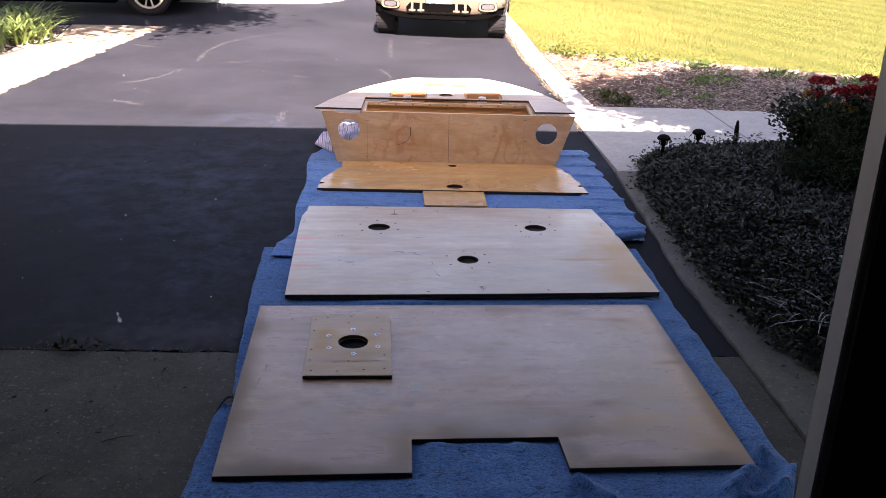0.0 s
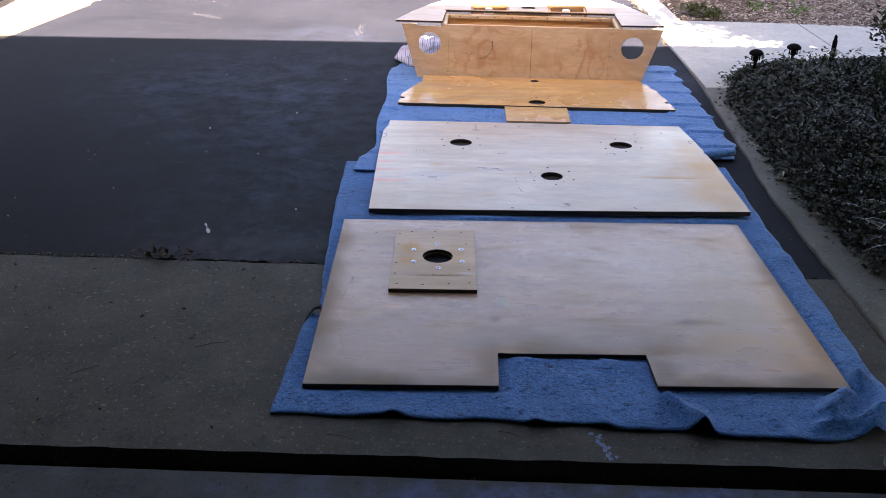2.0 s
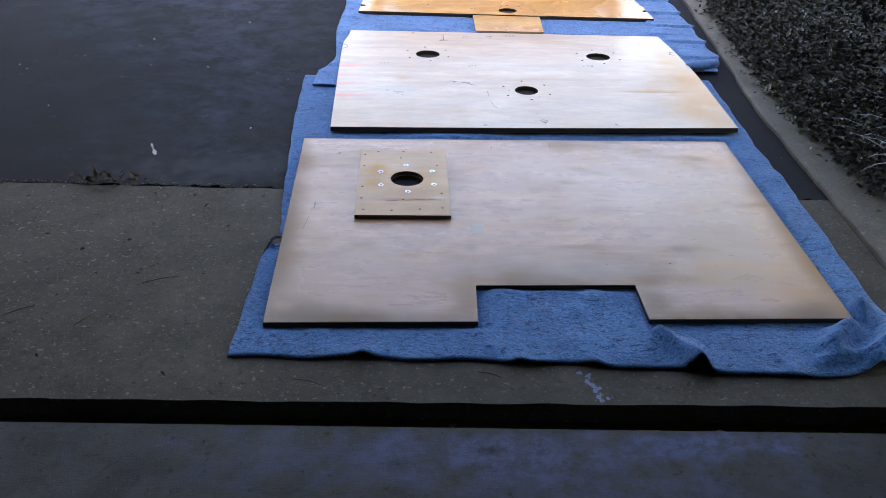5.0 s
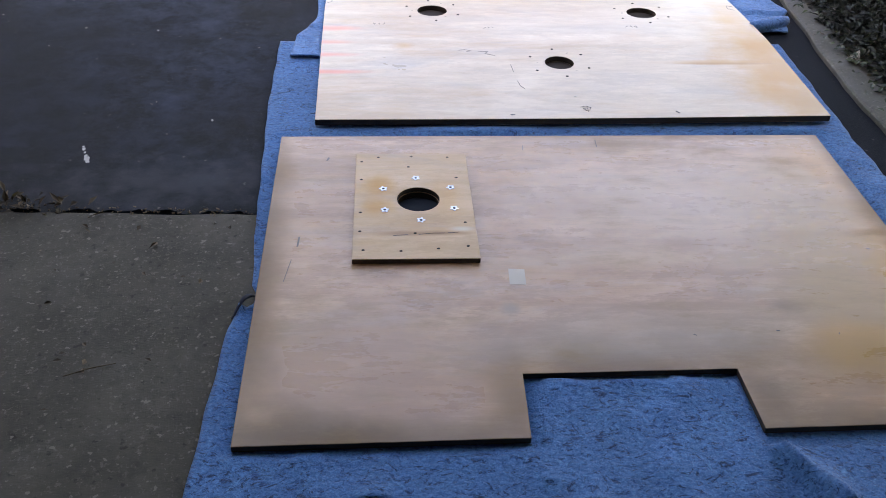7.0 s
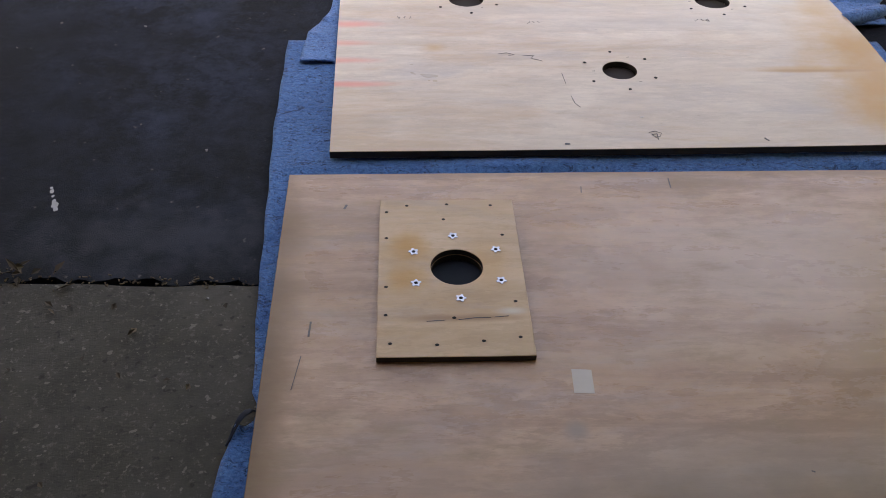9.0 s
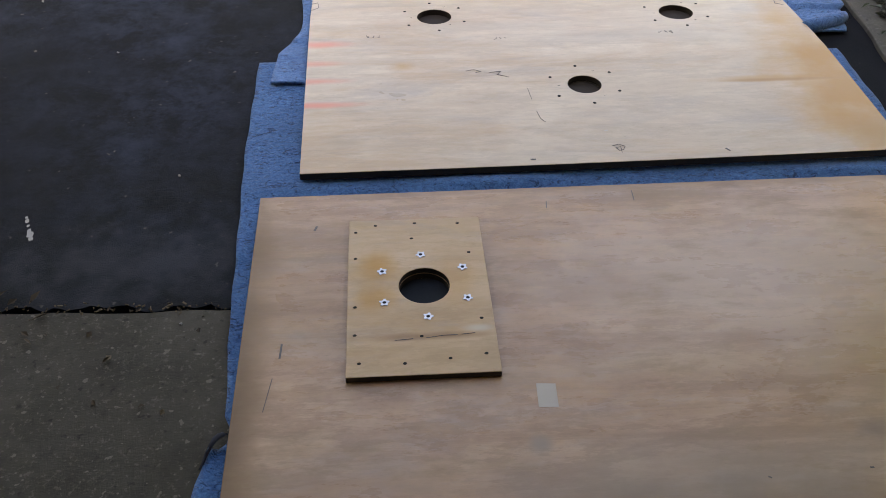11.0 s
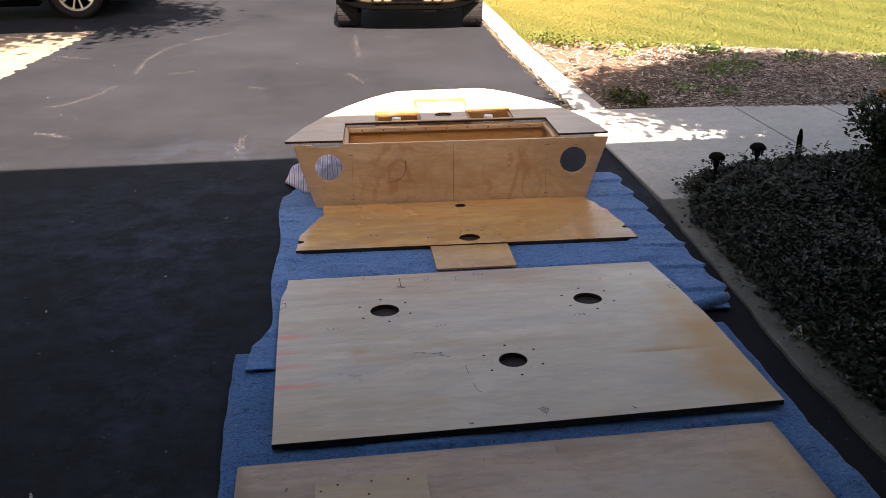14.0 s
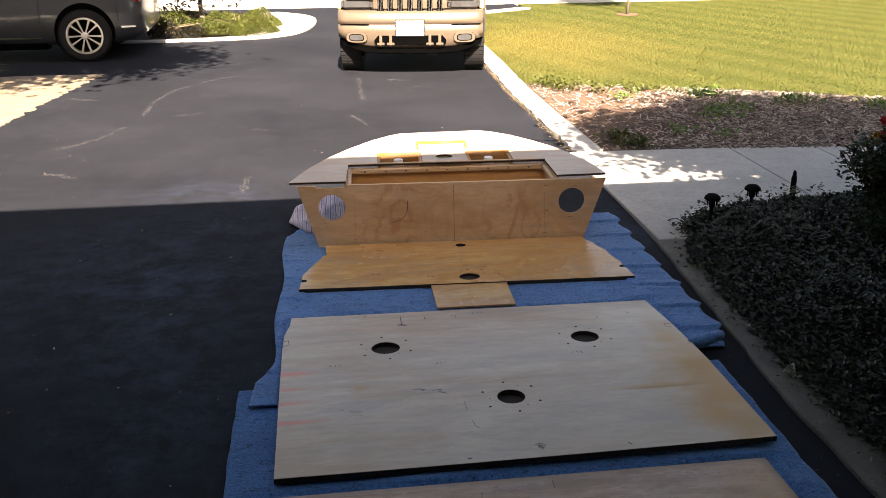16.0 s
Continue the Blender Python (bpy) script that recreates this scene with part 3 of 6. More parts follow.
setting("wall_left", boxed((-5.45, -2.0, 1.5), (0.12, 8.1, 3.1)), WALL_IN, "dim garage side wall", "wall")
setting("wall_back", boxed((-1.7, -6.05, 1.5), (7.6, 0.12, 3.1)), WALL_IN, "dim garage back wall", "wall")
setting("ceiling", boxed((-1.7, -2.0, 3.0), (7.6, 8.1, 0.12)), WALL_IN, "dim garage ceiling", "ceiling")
# dark lining over the siding's inner face, its lack of light painted in
setting("wall_front_inner", boxed((1.655, 2.083, 1.5), (0.71, 0.06, 3.0)), WALL_IN, "inside of the garage front wall, coloured dark as unlit", "wall")
setting("wall_front_right", boxed((5.155, 2.145, 1.6), (7.71, 0.055, 3.4)), SIDING, "house front wall beside the garage door", "wall")
setting("wall_front_left", boxed((-7.6, 2.115, 1.6), (7.2, 0.11, 3.4)), SIDING, "house front wall beside the garage door", "wall")
setting("wall_front_top", boxed((-1.345, 2.115, 2.75), (5.3, 0.11, 1.1)), SIDING, "house wall over the garage door", "wall")
# added out of view to cut the sky light on the drive's left
setting("wall_sky_block", boxed((-3.95, 4.35, 1.8), (0.2, 4.3, 3.7)), SIDING, "unseen wall added to block sky light from the drive", "wall")
setting("trim", boxed((1.291, 2.11, 1.1), (0.022, 0.085, 2.3), 0.003), WHITE_PAINT, "grey-white painted garage door jamb", "door jamb")
# unseen roof: its eave is set to cast the shadow edge and block sky
bm = bmesh.new()
for x in (-14.0, 10.0):
    for y, z in ((3.48, 2.88), (3.48, 3.0), (-3, 6.0), (-9, 3.6), (-9, 3.5), (2.1, 2.88)):
        bm.verts.new((x, y - (0.06 if y > 2 else 0), z))
bm.verts.ensure_lookup_table()
v = bm.verts[:]
bm.faces.new(v[:6])
bm.faces.new(v[6:])
for i in range(6):
    bm.faces.new((v[i], v[(i + 1) % 6], v[6 + (i + 1) % 6], v[6 + i]))
setting("roof", bm, ROOF, "unseen shingled roof, its eave set to shade the drive", "roof")
# ---- cloths under the panels ----


def drop_cloth(name, outline_l, outline_r, y0, y1, height, mat, label, nx=110, ny=120):
    """A felt blanket: a wrinkled sheet with thickness. outline_l and outline_r give x by y."""
    vs, fs = [], []
    for j in range(ny + 1):
        v = j / ny
        for i in range(nx + 1):
            u = i / nx
            yy0 = y0(u)
            y = yy0 + (y1 - yy0) * v
            xl, xr = outline_l(y), outline_r(y)
            x = xl + (xr - xl) * u
            vs.append((x, y, height(x, y, u, v)))
    n = len(vs)
    w = nx + 1
    vs += [(x, y, min(z - 0.002, 0.0055) if z < 0.0115 else z - 0.006) for x, y, z in vs]
    for j in range(ny):
        for i in range(nx):
            a = j * w + i
            fs.append((a, a + 1, a + 1 + w, a + w))
            fs.append((n + a, n + a + w, n + a + 1 + w, n + a + 1))
    rim = [i for i in range(nx)] + [j * w + nx for j in range(ny)] + [ny * w + i for i in range(nx, 0, -1)] + [j * w for j in range(ny, 0, -1)]
    for a, b in zip(rim, rim[1:] + rim[:1]):
        fs.append((a, n + a, n + b, b))
    ob = raw(name, vs, fs, mat, smooth=True)
    return tagged(ob, label, "drop cloth", "cloths on the ground")


def ridge(x, y, ax, ay, bx, by, w, h):
    """A fold's height: a soft ridge along the line from a to b."""
    dx, dy = bx - ax, by - ay
    t = max(0.0, min(1.0, ((x - ax) * dx + (y - ay) * dy) / (dx * dx + dy * dy)))
    d = math.hypot(x - ax - t * dx, y - ay - t * dy)
    return h * math.exp(-(d / w) ** 2)


def bumpy(x, y, s, k):
    return k * max(0.0, noise.noise((x * s, y * s, 3.1)))


FRONT_RIPPLES = ((-0.15, 0.020), (0.29, 0.012), (0.49, 0.012), (0.785, 0.026), (1.05, 0.006))


def lower_height(x, y, u, v):
    z = 0.0125 + bumpy(x, y, 5, 0.009) + bumpy(x * 1.5 + 5, y, 12, 0.006)
    under = -0.48 < x < 1.33 and 2.45 < y < 3.78 and not (0.2 < x < 0.68 and y < 2.66)
    if under:
        return 0.0075
    for cx, h in FRONT_RIPPLES:
        z += h * math.exp(-((x - cx) / 0.028) ** 2) * max(0.0, 1 - (y - 2.3) / 0.13) * (1 if y < 2.44 else 0)
    if x > 0.66:
        k = 1.0 if y < 2.46 or x > 1.34 else 0.0
        z += k * (ridge(x, y, 0.70, 2.47, 0.79, 2.27, 0.022, 0.030) + ridge(x, y, 1.36, 2.55, 1.20, 2.36, 0.035, 0.055) + ridge(x, y, 1.42, 2.44, 1.30, 2.29, 0.03, 0.05) + ridge(x, y, 1.46, 2.36, 1.15, 2.30, 0.02, 0.025))
    if x > 1.33:
        z += 0.009 * max(0, math.sin(y * 13 + 0.7)) ** 3 * min(1, (x - 1.33) / 0.04)
    if 0.2 < x < 0.68 and y < 2.66:
        z += bumpy(x + 3, y, 9, 0.012)
    if y > 3.76:
        z = 0.0125 + 0.012 * max(0, math.sin((x + 0.1) * 6.0)) * math.exp(-((y - 3.80) / 0.03) ** 2)
    if x < -0.44 and 2.86 < y < 3.0:
        z += 0.03 * math.exp(-((y - 2.94) / 0.035) ** 2)
    return z


LEFT_Y = (2.3, 2.6, 2.85, 2.915, 2.95, 2.99, 3.02, 3.3, 3.6, 3.95, 4.5)
LEFT_X = (-0.530, -0.518, -0.505, -0.490, -0.452, -0.452, -0.466, -0.486, -0.498, -0.516, -0.520)


def left_low(y):
    return float(np.interp(y, LEFT_Y, LEFT_X)) + 0.0015 * math.sin(y * 31)


def right_low(y):
    return 1.434 + 0.004 * math.sin(y * 6.0 + 1) + 0.003 * math.sin(y * 23) + 0.004 * noise.noise((y * 14, 1, 1)) - 0.06 * max(0, (2.45 - y)) / 0.12


lower_cloth = drop_cloth("drop_cloth", left_low, right_low, lambda u: 2.326 - 0.125 * u ** 2 + 0.006 * math.sin(u * 40) + 0.35 * max(0, u - 0.84) + 0.3 * max(0, u - 0.93),
                         4.495, lower_height, CLOTH, "blue felt drop cloth lying rumpled on the concrete", 150, 150)

arc = [(-0.454 - 0.046 * f, 2.965 - 0.035 * f - 0.05 * f * f, 0.016 + 0.016 * math.sin(math.pi * min(1, f * 1.1))) for f in (0, 0.15, 0.3, 0.45, 0.6, 0.75, 0.9, 1.0)]
part("curled_hem", tube(arc, [0.003, 0.005, 0.006, 0.006, 0.005, 0.004, 0.003, 0.002], 8), plain("dark_hem", (0.02, 0.025, 0.04), 0.9), lower_cloth, "dark curled hem", smooth=True)


def left_up(y):
    return -0.40 + 0.012 * math.sin(y * 7.0) - (0.06 if y < 4.52 else 0.06 * math.exp(-((y - 4.52) / 0.12) ** 2)) + (0.10 * max(0, y - 6.3) / 0.2)


def pleat(x, y):
    """Where in its pleat a place lies, from 0 at the near fold to 1."""
    p = (y - 4.62 + 0.05 * x + 0.03 * noise.noise((x * 1.3, y * 1.1, 5))) / 0.25
    return p - math.floor(p)


def right_up(y):
    return 1.572 - 0.016 * pleat(1.55, y) + 0.006 * math.sin(y * 29) - 0.04 * max(0, 4.75 - y) / 0.1


def upper_height(x, y, u, v):
    base = 0.021 if y < 4.52 else 0.021 - 0.008 * min(1, (y - 4.52) / 0.08)
    if -0.36 < x < 1.37 and 3.8 < y < 5.14:
        return base - 0.006 if y < 4.55 else 0.0095
    z = base + bumpy(x, y, 6, 0.010) + bumpy(x + 5, y * 2, 11, 0.006)
    if y > 4.62:
        side = max(min(1.0, max(0.0, (x - 1.30) / 0.12)), 0.45 * min(1.0, max(0.0, (-0.26 - x) / 0.05)), 0.45 if 5.14 < y < 5.5 else 0.0)
        z += 0.013 * (1 - pleat(x, y)) ** 2 * side
    if 0.30 < x < 0.76 and 5.12 < y < 5.5:
        return 0.0095
    if -0.28 < x < 1.33 and 5.3 < y < 6.06:
        return 0.0135
    z += 0.008 * max(0, math.sin(x * 9 + y * 4)) * (1 if 5.16 < y < 5.36 else 0.3)
    return z


upper_cloth = drop_cloth("drop_cloth", left_up, right_up, lambda u: 4.34 + 0.27 * min(1, u * 1.2) ** 2, 6.47, upper_height, CLOTH_B,
                         "faded blue felt drop cloth lying wrinkled on asphalt", 130, 190)
# the rolled hem of the upper cloth
pts = [(1.36 + 0.17 * f, 4.605 + 0.075 * f, 0.034) for f in (0, 0.25, 0.5, 0.75, 1.0)]
hem = part("rolled_hem", tube(pts, [0.022, 0.027, 0.027, 0.026, 0.02], 14), CLOTH_B, upper_cloth, "rolled corner of the cloth", smooth=True)

# ---- plywood panels ----
HOLE_R = 0.061


def mark(parent, pts, z, w=0.004, mat=None, name="pencil_mark"):
    """A thin drawn line along points."""
    bm = bmesh.new()
    for (xa, ya), (xb, yb) in zip(pts, pts[1:]):
        d = math.hypot(xb - xa, yb - ya)
        w_ = max(0.0016, 0.55 * w)
        box(bm, ((xa + xb) / 2, (ya + yb) / 2, z + 0.0004), (d + w_, w_, 0.0006), 0, 1, Matrix.Rotation(math.atan2(yb - ya, xb - xa), 4, "Z"))
    return part(name, bm, mat or PENCIL, parent)


# the nearest panel, notched, with a backing plate
C1 = Vector((0.43, 3.11, 0.0))
panel = empty("plywood_board", Matrix.Translation((C1.x, C1.y, 0.0125)), "large tan weathered plywood panel with a notch, lying on blue cloth", "plywood panel")


def loc1(pts):
    return [(x - C1.x, y - C1.y) for x, y in pts]


out1 = loc1([(-0.449, 2.466), (0.181, 2.474), (0.186, 2.666), (0.690, 2.672), (0.695, 2.488), (1.318, 2.496), (1.297, 3.757), (-0.451, 3.745)])
hole1 = loc1(circle(-0.030, 3.36, HOLE_R, 40))
sheet = part("sheet", prism(out1, -0.004, 0.0135, [hole1], 0.0012), PLY_A, panel, edge=PLY_EDGE_SHADE)
# added dark disc: the shade at the bottom of the hole, as colour
part("hole_shade_disc", prism(circle(-0.030 - C1.x, 3.36 - C1.y, HOLE_R + 0.012, 24), -0.0049, -0.0043), plain("hole_shade_slate", (0.012, 0.018, 0.027), 0.95, vary=0.3), panel, "dark disc standing in for shade on the cloth below")
PX, PY = -0.044 - C1.x, 3.343 - C1.y
pad_out = [(PX - 0.169, PY - 0.264), (PX + 0.169, PY - 0.264), (PX + 0.167, PY + 0.268), (PX - 0.167, PY + 0.268)]
plate = part("backing_plate", prism([(x - PX, y - PY) for x, y in pad_out], 0.0, 0.0165, [[(x - PX, y - PY) for x, y in hole1]], 0.0012), PLY_PAD, panel, "yellowish plywood backing plate with a round hole", edge=PLY_EDGE_SHADE)
plate.location = (PX, PY, 0.0140)
for a in range(6):
    ang = math.radians(90 + 60 * a + 2)
    tx, ty = hole1[0][0] - HOLE_R - PX + 0.113 * math.cos(ang), (3.362 - C1.y) - PY + 0.108 * math.sin(ang)
    star = []
    for i in range(20):
        r = 0.0125 if (i // 2) % 2 else 0.0085
        star.append((tx + r * math.cos(2 * math.pi * i / 20 + a), ty + r * math.sin(2 * math.pi * i / 20 + a)))
    part("tee_nut", prism(star, 0.0165, 0.0182, [circle(tx, ty, 0.0045, 12)], 0.0004), ZINC, plate, "bright zinc tee nut")
    # dark disc on the surface in place of a shaded hole
    part("bolt_hole_disc", prism(circle(tx, ty, 0.0046, 12), 0.0166, 0.0171), DARK, plate)
for x, y in ((-0.15, 0.22), (-0.10, 0.245), (0.0, 0.25), (0.11, 0.245), (-0.01, 0.19), (-0.15, 0.12), (0.13, 0.13), (-0.15, -0.05), (0.14, -0.10), (-0.15, -0.14), (0.0, -0.15), (-0.14, -0.225), (-0.04, -0.23), (0.06, -0.22), (0.14, -0.21)):
    part("screw_head", prism(circle(x, y, 0.0036, 9, 0.0046), 0.0166, 0.0172), DARK, plate)
mark(plate, [(0.01, -0.156), (0.05, -0.150), (0.08, -0.150)], 0.0166, 0.003)
mark(plate, [(0.09, -0.149), (0.12, -0.146)], 0.0166, 0.002)
mark(plate, [(-0.06, -0.160), (-0.02, -0.157)], 0.0166, 0.002)
part("tape_square", prism([(x - C1.x, y - C1.y) for x, y in ((0.193, 2.990), (0.235, 2.988), (0.238, 3.052), (0.196, 3.055))], 0.0137, 0.0140), TAPE, panel, "square of masking tape")
for a, b, w in (((-0.385, 3.01), (-0.372, 3.10), 0.003), ((-0.36, 3.16), (-0.358, 3.20), 0.008), ((-0.30, 3.60), (-0.296, 3.612), 0.010), ((0.31, 3.66), (0.313, 3.685), 0.005), ((0.55, 3.68), (0.552, 3.72), 0.005),
                ((0.98, 2.785), (0.982, 2.789), 0.004), ((1.20, 3.13), (1.206, 3.129), 0.005), ((0.62, 2.79), (0.624, 2.788), 0.005), ((0.83, 2.80), (0.835, 2.80), 0.006)):
    mark(panel, loc1([a, b]), 0.0137, w)

# the three-hole panel, its near edge lifted off the cloth
C2 = Vector((0.50, 4.47, 0.0))
panel2 = empty("plywood_board", Matrix.Translation((C2.x, C2.y, 0.0145)), "pale plywood panel with three round holes, propped up on blue cloth", "plywood panel")


def rise(x, y):
    """How far the warped panel stands off at a place."""
    f = max(0.0, min(1.0, (0.65 - y) / 0.75))
    return (0.020 + 0.004 * x) * f * f * (3 - 2 * f) - 0.005 * math.sin((x + 0.86) * 1.8) * max(0, -y)


def lift(bm):
    for y in np.arange(-0.60, 0.64, 0.06):
        bmesh.ops.bisect_plane(bm, geom=bm.verts[:] + bm.edges[:] + bm.faces[:], plane_co=(0, float(y), 0), plane_no=(0, 1, 0))
    for x in np.arange(-0.75, 0.85, 0.15):
        bmesh.ops.bisect_plane(bm, geom=bm.verts[:] + bm.edges[:] + bm.faces[:], plane_co=(float(x), 0, 0), plane_no=(1, 0, 0))
    bmesh.ops.triangulate(bm, faces=bm.faces[:])
    for v in bm.verts:
        y = v.co.y
        v.co.z += rise(v.co.x, y)
    return bm


out2 = [(x - C2.x, y - C2.y) for x, y in [(-0.349, 3.822), (1.378, 3.842), (1.368, 4.45), (1.356, 4.80), (1.347, 4.93), (1.329, 5.103), (-0.335, 5.128), (-0.338, 5.05), (-0.360, 4.94), (-0.362, 4.78)]]
H2 = [(0.073 - C2.x, 4.745 - C2.y), (0.935 - C2.x, 4.735 - C2.y), (0.517 - C2.x, 4.248 - C2.y)]
bm = prism(out2, -0.009, 0.0135, [circle(x, y, r, 40) for (x, y), r in zip(H2, (0.060, 0.060, 0.053))], 0.0012)
part("sheet", lift(bm), PLY_B, panel2, edge=PLY_EDGE_SHADE)


# added dark discs in place of the shade under the three holes
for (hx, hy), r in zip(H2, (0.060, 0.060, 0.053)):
    part("hole_shade_disc", prism(circle(hx, hy, r + 0.012, 24), -0.0045 + rise(hx, hy) - 0.008, -0.0015 + rise(hx, hy) - 0.008), HOLE_SHADE, panel2, "dark disc standing in for shade in the hole")


def lifted_mark(pts, w=0.004, mat=None):
    y = sum(p[1] for p in pts) / len(pts)
    x = sum(p[0] for p in pts) / len(pts)
    z = 0.0140 + rise(x, y)
    mark(panel2, pts, z, w, mat)


for hx, hy in H2:
    for i in range(6):
        a = math.pi / 2 + math.pi / 3 * i + 0.1
        x, y = hx + 0.112 * math.cos(a), hy + 0.112 * math.sin(a)
        z = 0.0138 + rise(x, y)
        # bolt holes drawn as dark discs, no real depth
        part("bolt_hole_disc", prism(circle(x, y, 0.0052, 10), z, z + 0.0008), DARK, panel2)
        x, y = hx + 0.085 * math.cos(a + 0.5), hy + 0.085 * math.sin(a + 0.5)
        if (i + int(hx * 10)) % 2:
            lifted_mark([(x, y), (x + 0.006, y + 0.001)], 0.003)


def scrawl(cx, cy, pts, s=0.01, w=0.003):
    lifted_mark([(cx + s * x, cy + s * y) for x, y in pts], w)


scrawl(-0.34, 0.60, [(0, 0), (0, -9)], w=0.0065)
scrawl(-0.34, 0.50, [(-2, 0), (2, 0)], w=0.006)
scrawl(-0.34, 0.515, [(-1.5, 0), (1.5, 0)])
scrawl(-0.10, 0.585, [(-1, 0), (2, 0)])
scrawl(-0.09, 0.57, [(0, 1), (0, -2)])
for cx, cy, chars in ((-0.22, 0.575, 2), (0.02, 0.60, 3), (-0.64, 0.13, 3), (-0.21, 0.09, 3), (0.36, 0.11, 3), (0.55, 0.47, 1), (0.70, 0.50, 1)):
    for j in range(chars):
        x = 2.4 * (j - chars / 2)
        strokes = int(rng.integers(3, 6))
        scrawl(cx, cy, [(x + 1.6 * rng.random(), rng.uniform(-1.4, 1.5)) for _ in range(strokes)], 0.0075, 0.0022)
scrawl(-0.30, -0.13, [(-4, 0.6), (-2, 1.2), (0, 0.2), (-1.5, -0.4)], 0.012)
scrawl(-0.25, -0.15, [(-2, 1.2), (1, 1.6), (0, 0), (2.8, -1.4)], 0.012)
scrawl(-0.165, -0.32, [(0, 8), (0.4, 2)], 0.010, 0.0022)
scrawl(-0.155, -0.41, [(0, 4), (0.6, 0), (1.8, -1.9)], 0.010, 0.002)
scrawl(0.055, -0.575, [(-2, 1.5), (0, 2.2), (1.8, 1), (1, -0.8), (-0.4, -1.2), (-1.2, 0.4), (0.4, 0.8), (0.2, -2.4)], 0.009, 0.003)
scrawl(-0.20, -0.615, [(-0.4, 0), (0.4, 0)], 0.01, 0.012)
scrawl(0.36, -0.60, [(-0.3, 0.6), (0.4, -0.4)], 0.01, 0.009)
lifted_mark([(-0.86, 0.40), (-0.84, 0.41), (-0.835, 0.37), (-0.86, 0.35)], 0.004)
lifted_mark([(0.845, 0.34), (0.82, 0.35), (0.815, 0.32), (0.845, 0.30)], 0.004)
lifted_mark([(0.03, -0.485), (0.036, -0.483)], 0.009, TAPE)

# the varnished plank in front of the hull box, with notched ends
C3 = Vector((0.535, 5.74, 0.0))
plank = empty("plywood_plank", Matrix.Translation((C3.x, C3.y, 0.0145)), "orange varnished plywood plank with notched ends, lying on cloth", "plywood plank")
left3 = [(-0.308, 5.455), (-0.300, 5.540), (-0.272, 5.548), (-0.272, 5.572), (-0.298, 5.580), (-0.294, 5.64), (-0.262, 5.72), (-0.225, 5.81), (-0.192, 5.90), (-0.172, 5.915), (-0.176, 6.068)]
right3 = [(1.266, 6.025), (1.275, 5.95), (1.300, 5.92), (1.310, 5.84), (1.335, 5.80), (1.340, 5.70), (1.362, 5.60), (1.362, 5.555), (1.338, 5.548), (1.338, 5.525), (1.366, 5.515), (1.374, 5.395)]
out3 = [(x - C3.x, y - C3.y) for x, y in left3 + right3]
part("sheet", prism(out3, -0.002, 0.020, [circle(0.546 - C3.x, 5.505 - C3.y, 0.045, 30, 0.052), circle(0.566 - C3.x, 5.972 - C3.y, 0.026, 24, 0.029)], 0.0012), PLY_VARN, plank, edge=PLY_EDGE_SHADE)
# dark discs painted as the shade below the plank's holes
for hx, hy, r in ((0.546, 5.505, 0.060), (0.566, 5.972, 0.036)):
    part("hole_shade_disc", prism(circle(hx - C3.x, hy - C3.y, r, 24), 0.0005, 0.0035), HOLE_SHADE, plank, "dark disc standing in for shade in the hole")
for x, y in ((0.06, 5.60), (0.09, 5.595), (0.34, 5.53), (0.36, 5.525), (0.55, 5.60), (0.62, 5.585), (0.70, 5.52)):
    part("screw_head", prism(circle(x - C3.x, y - C3.y, 0.007, 9), 0.0202, 0.0207), PENCIL, plank)
board = part("plywood_offcut", prism([(-0.187, -0.155), (0.187, -0.155), (0.19, 0.155), (-0.19, 0.155)], 0.0, 0.010, (), 0.001), PLY_VARN)
board.location = (0.530, 5.315, 0.0165)
board.rotation_euler = (0.008, 0, -0.012)
tagged(board, "small yellow plywood offcut tucked under the plank", "plywood offcut")

# ---- the hull box: front panel, deck and well ----
HB = Matrix.Translation((0.535, 6.075, 0.0)) @ Matrix.Rotation(math.radians(-2.2), 4, "Z")
hull = empty("boat_bow_section", HB, "plywood boat bow section with a flat deck, standing on blue cloth", "boat section")
ZT = 0.367
front = [(-0.748, 0.018), (0.744, 0.018), (0.858, 0.369), (-0.586, 0.373), (-0.590, 0.358), (-0.745, 0.359), (-0.750, 0.372), (-0.850, ZT + 0.005)]
bm = prism(front, 0.0, 0.015, [circle(-0.666, 0.246, 0.074, 40), circle(0.668, 0.243, 0.074, 40)], 0.0012)
bm.transform(Matrix.Rotation(math.radians(90), 4, "X"))
part("front_panel", bm, PLY_FRONT, hull, "warm swirled fir plywood front with two round holes")


def vmark(pts, w=0.003):
    bm = bmesh.new()
    for (xa, za), (xb, zb) in zip(pts, pts[1:]):
        d = math.hypot(xb - xa, zb - za)
        box(bm, ((xa + xb) / 2, -0.0154, (za + zb) / 2), (d + w, 0.0008, w), 0, 1, Matrix.Rotation(-math.atan2(zb - za, xb - xa), 4, "Y"))
    part("pencil_mark", bm, PENCIL, hull)


vmark([(0.005, 0.355), (0.008, 0.03)], 0.0025)
vmark([(-0.252, 0.27), (-0.252, 0.215)], 0.005)
vmark([(-0.254, 0.215), (-0.27, 0.18), (-0.31, 0.155), (-0.335, 0.15)], 0.003)
vmark([(0.515, 0.30), (0.518, 0.03)], 0.0009)
vmark([(-0.54, 0.30), (-0.542, 0.03)], 0.0009)
for x, z in ((0.66, 0.15), (0.68, 0.33), (0.52, 0.335), (0.52, 0.06), (-0.545, 0.31), (-0.545, 0.06), (0.53, 0.19)):
    vmark([(x - 0.010, z), (x + 0.010, z)], 0.0022)

ZD = 0.378
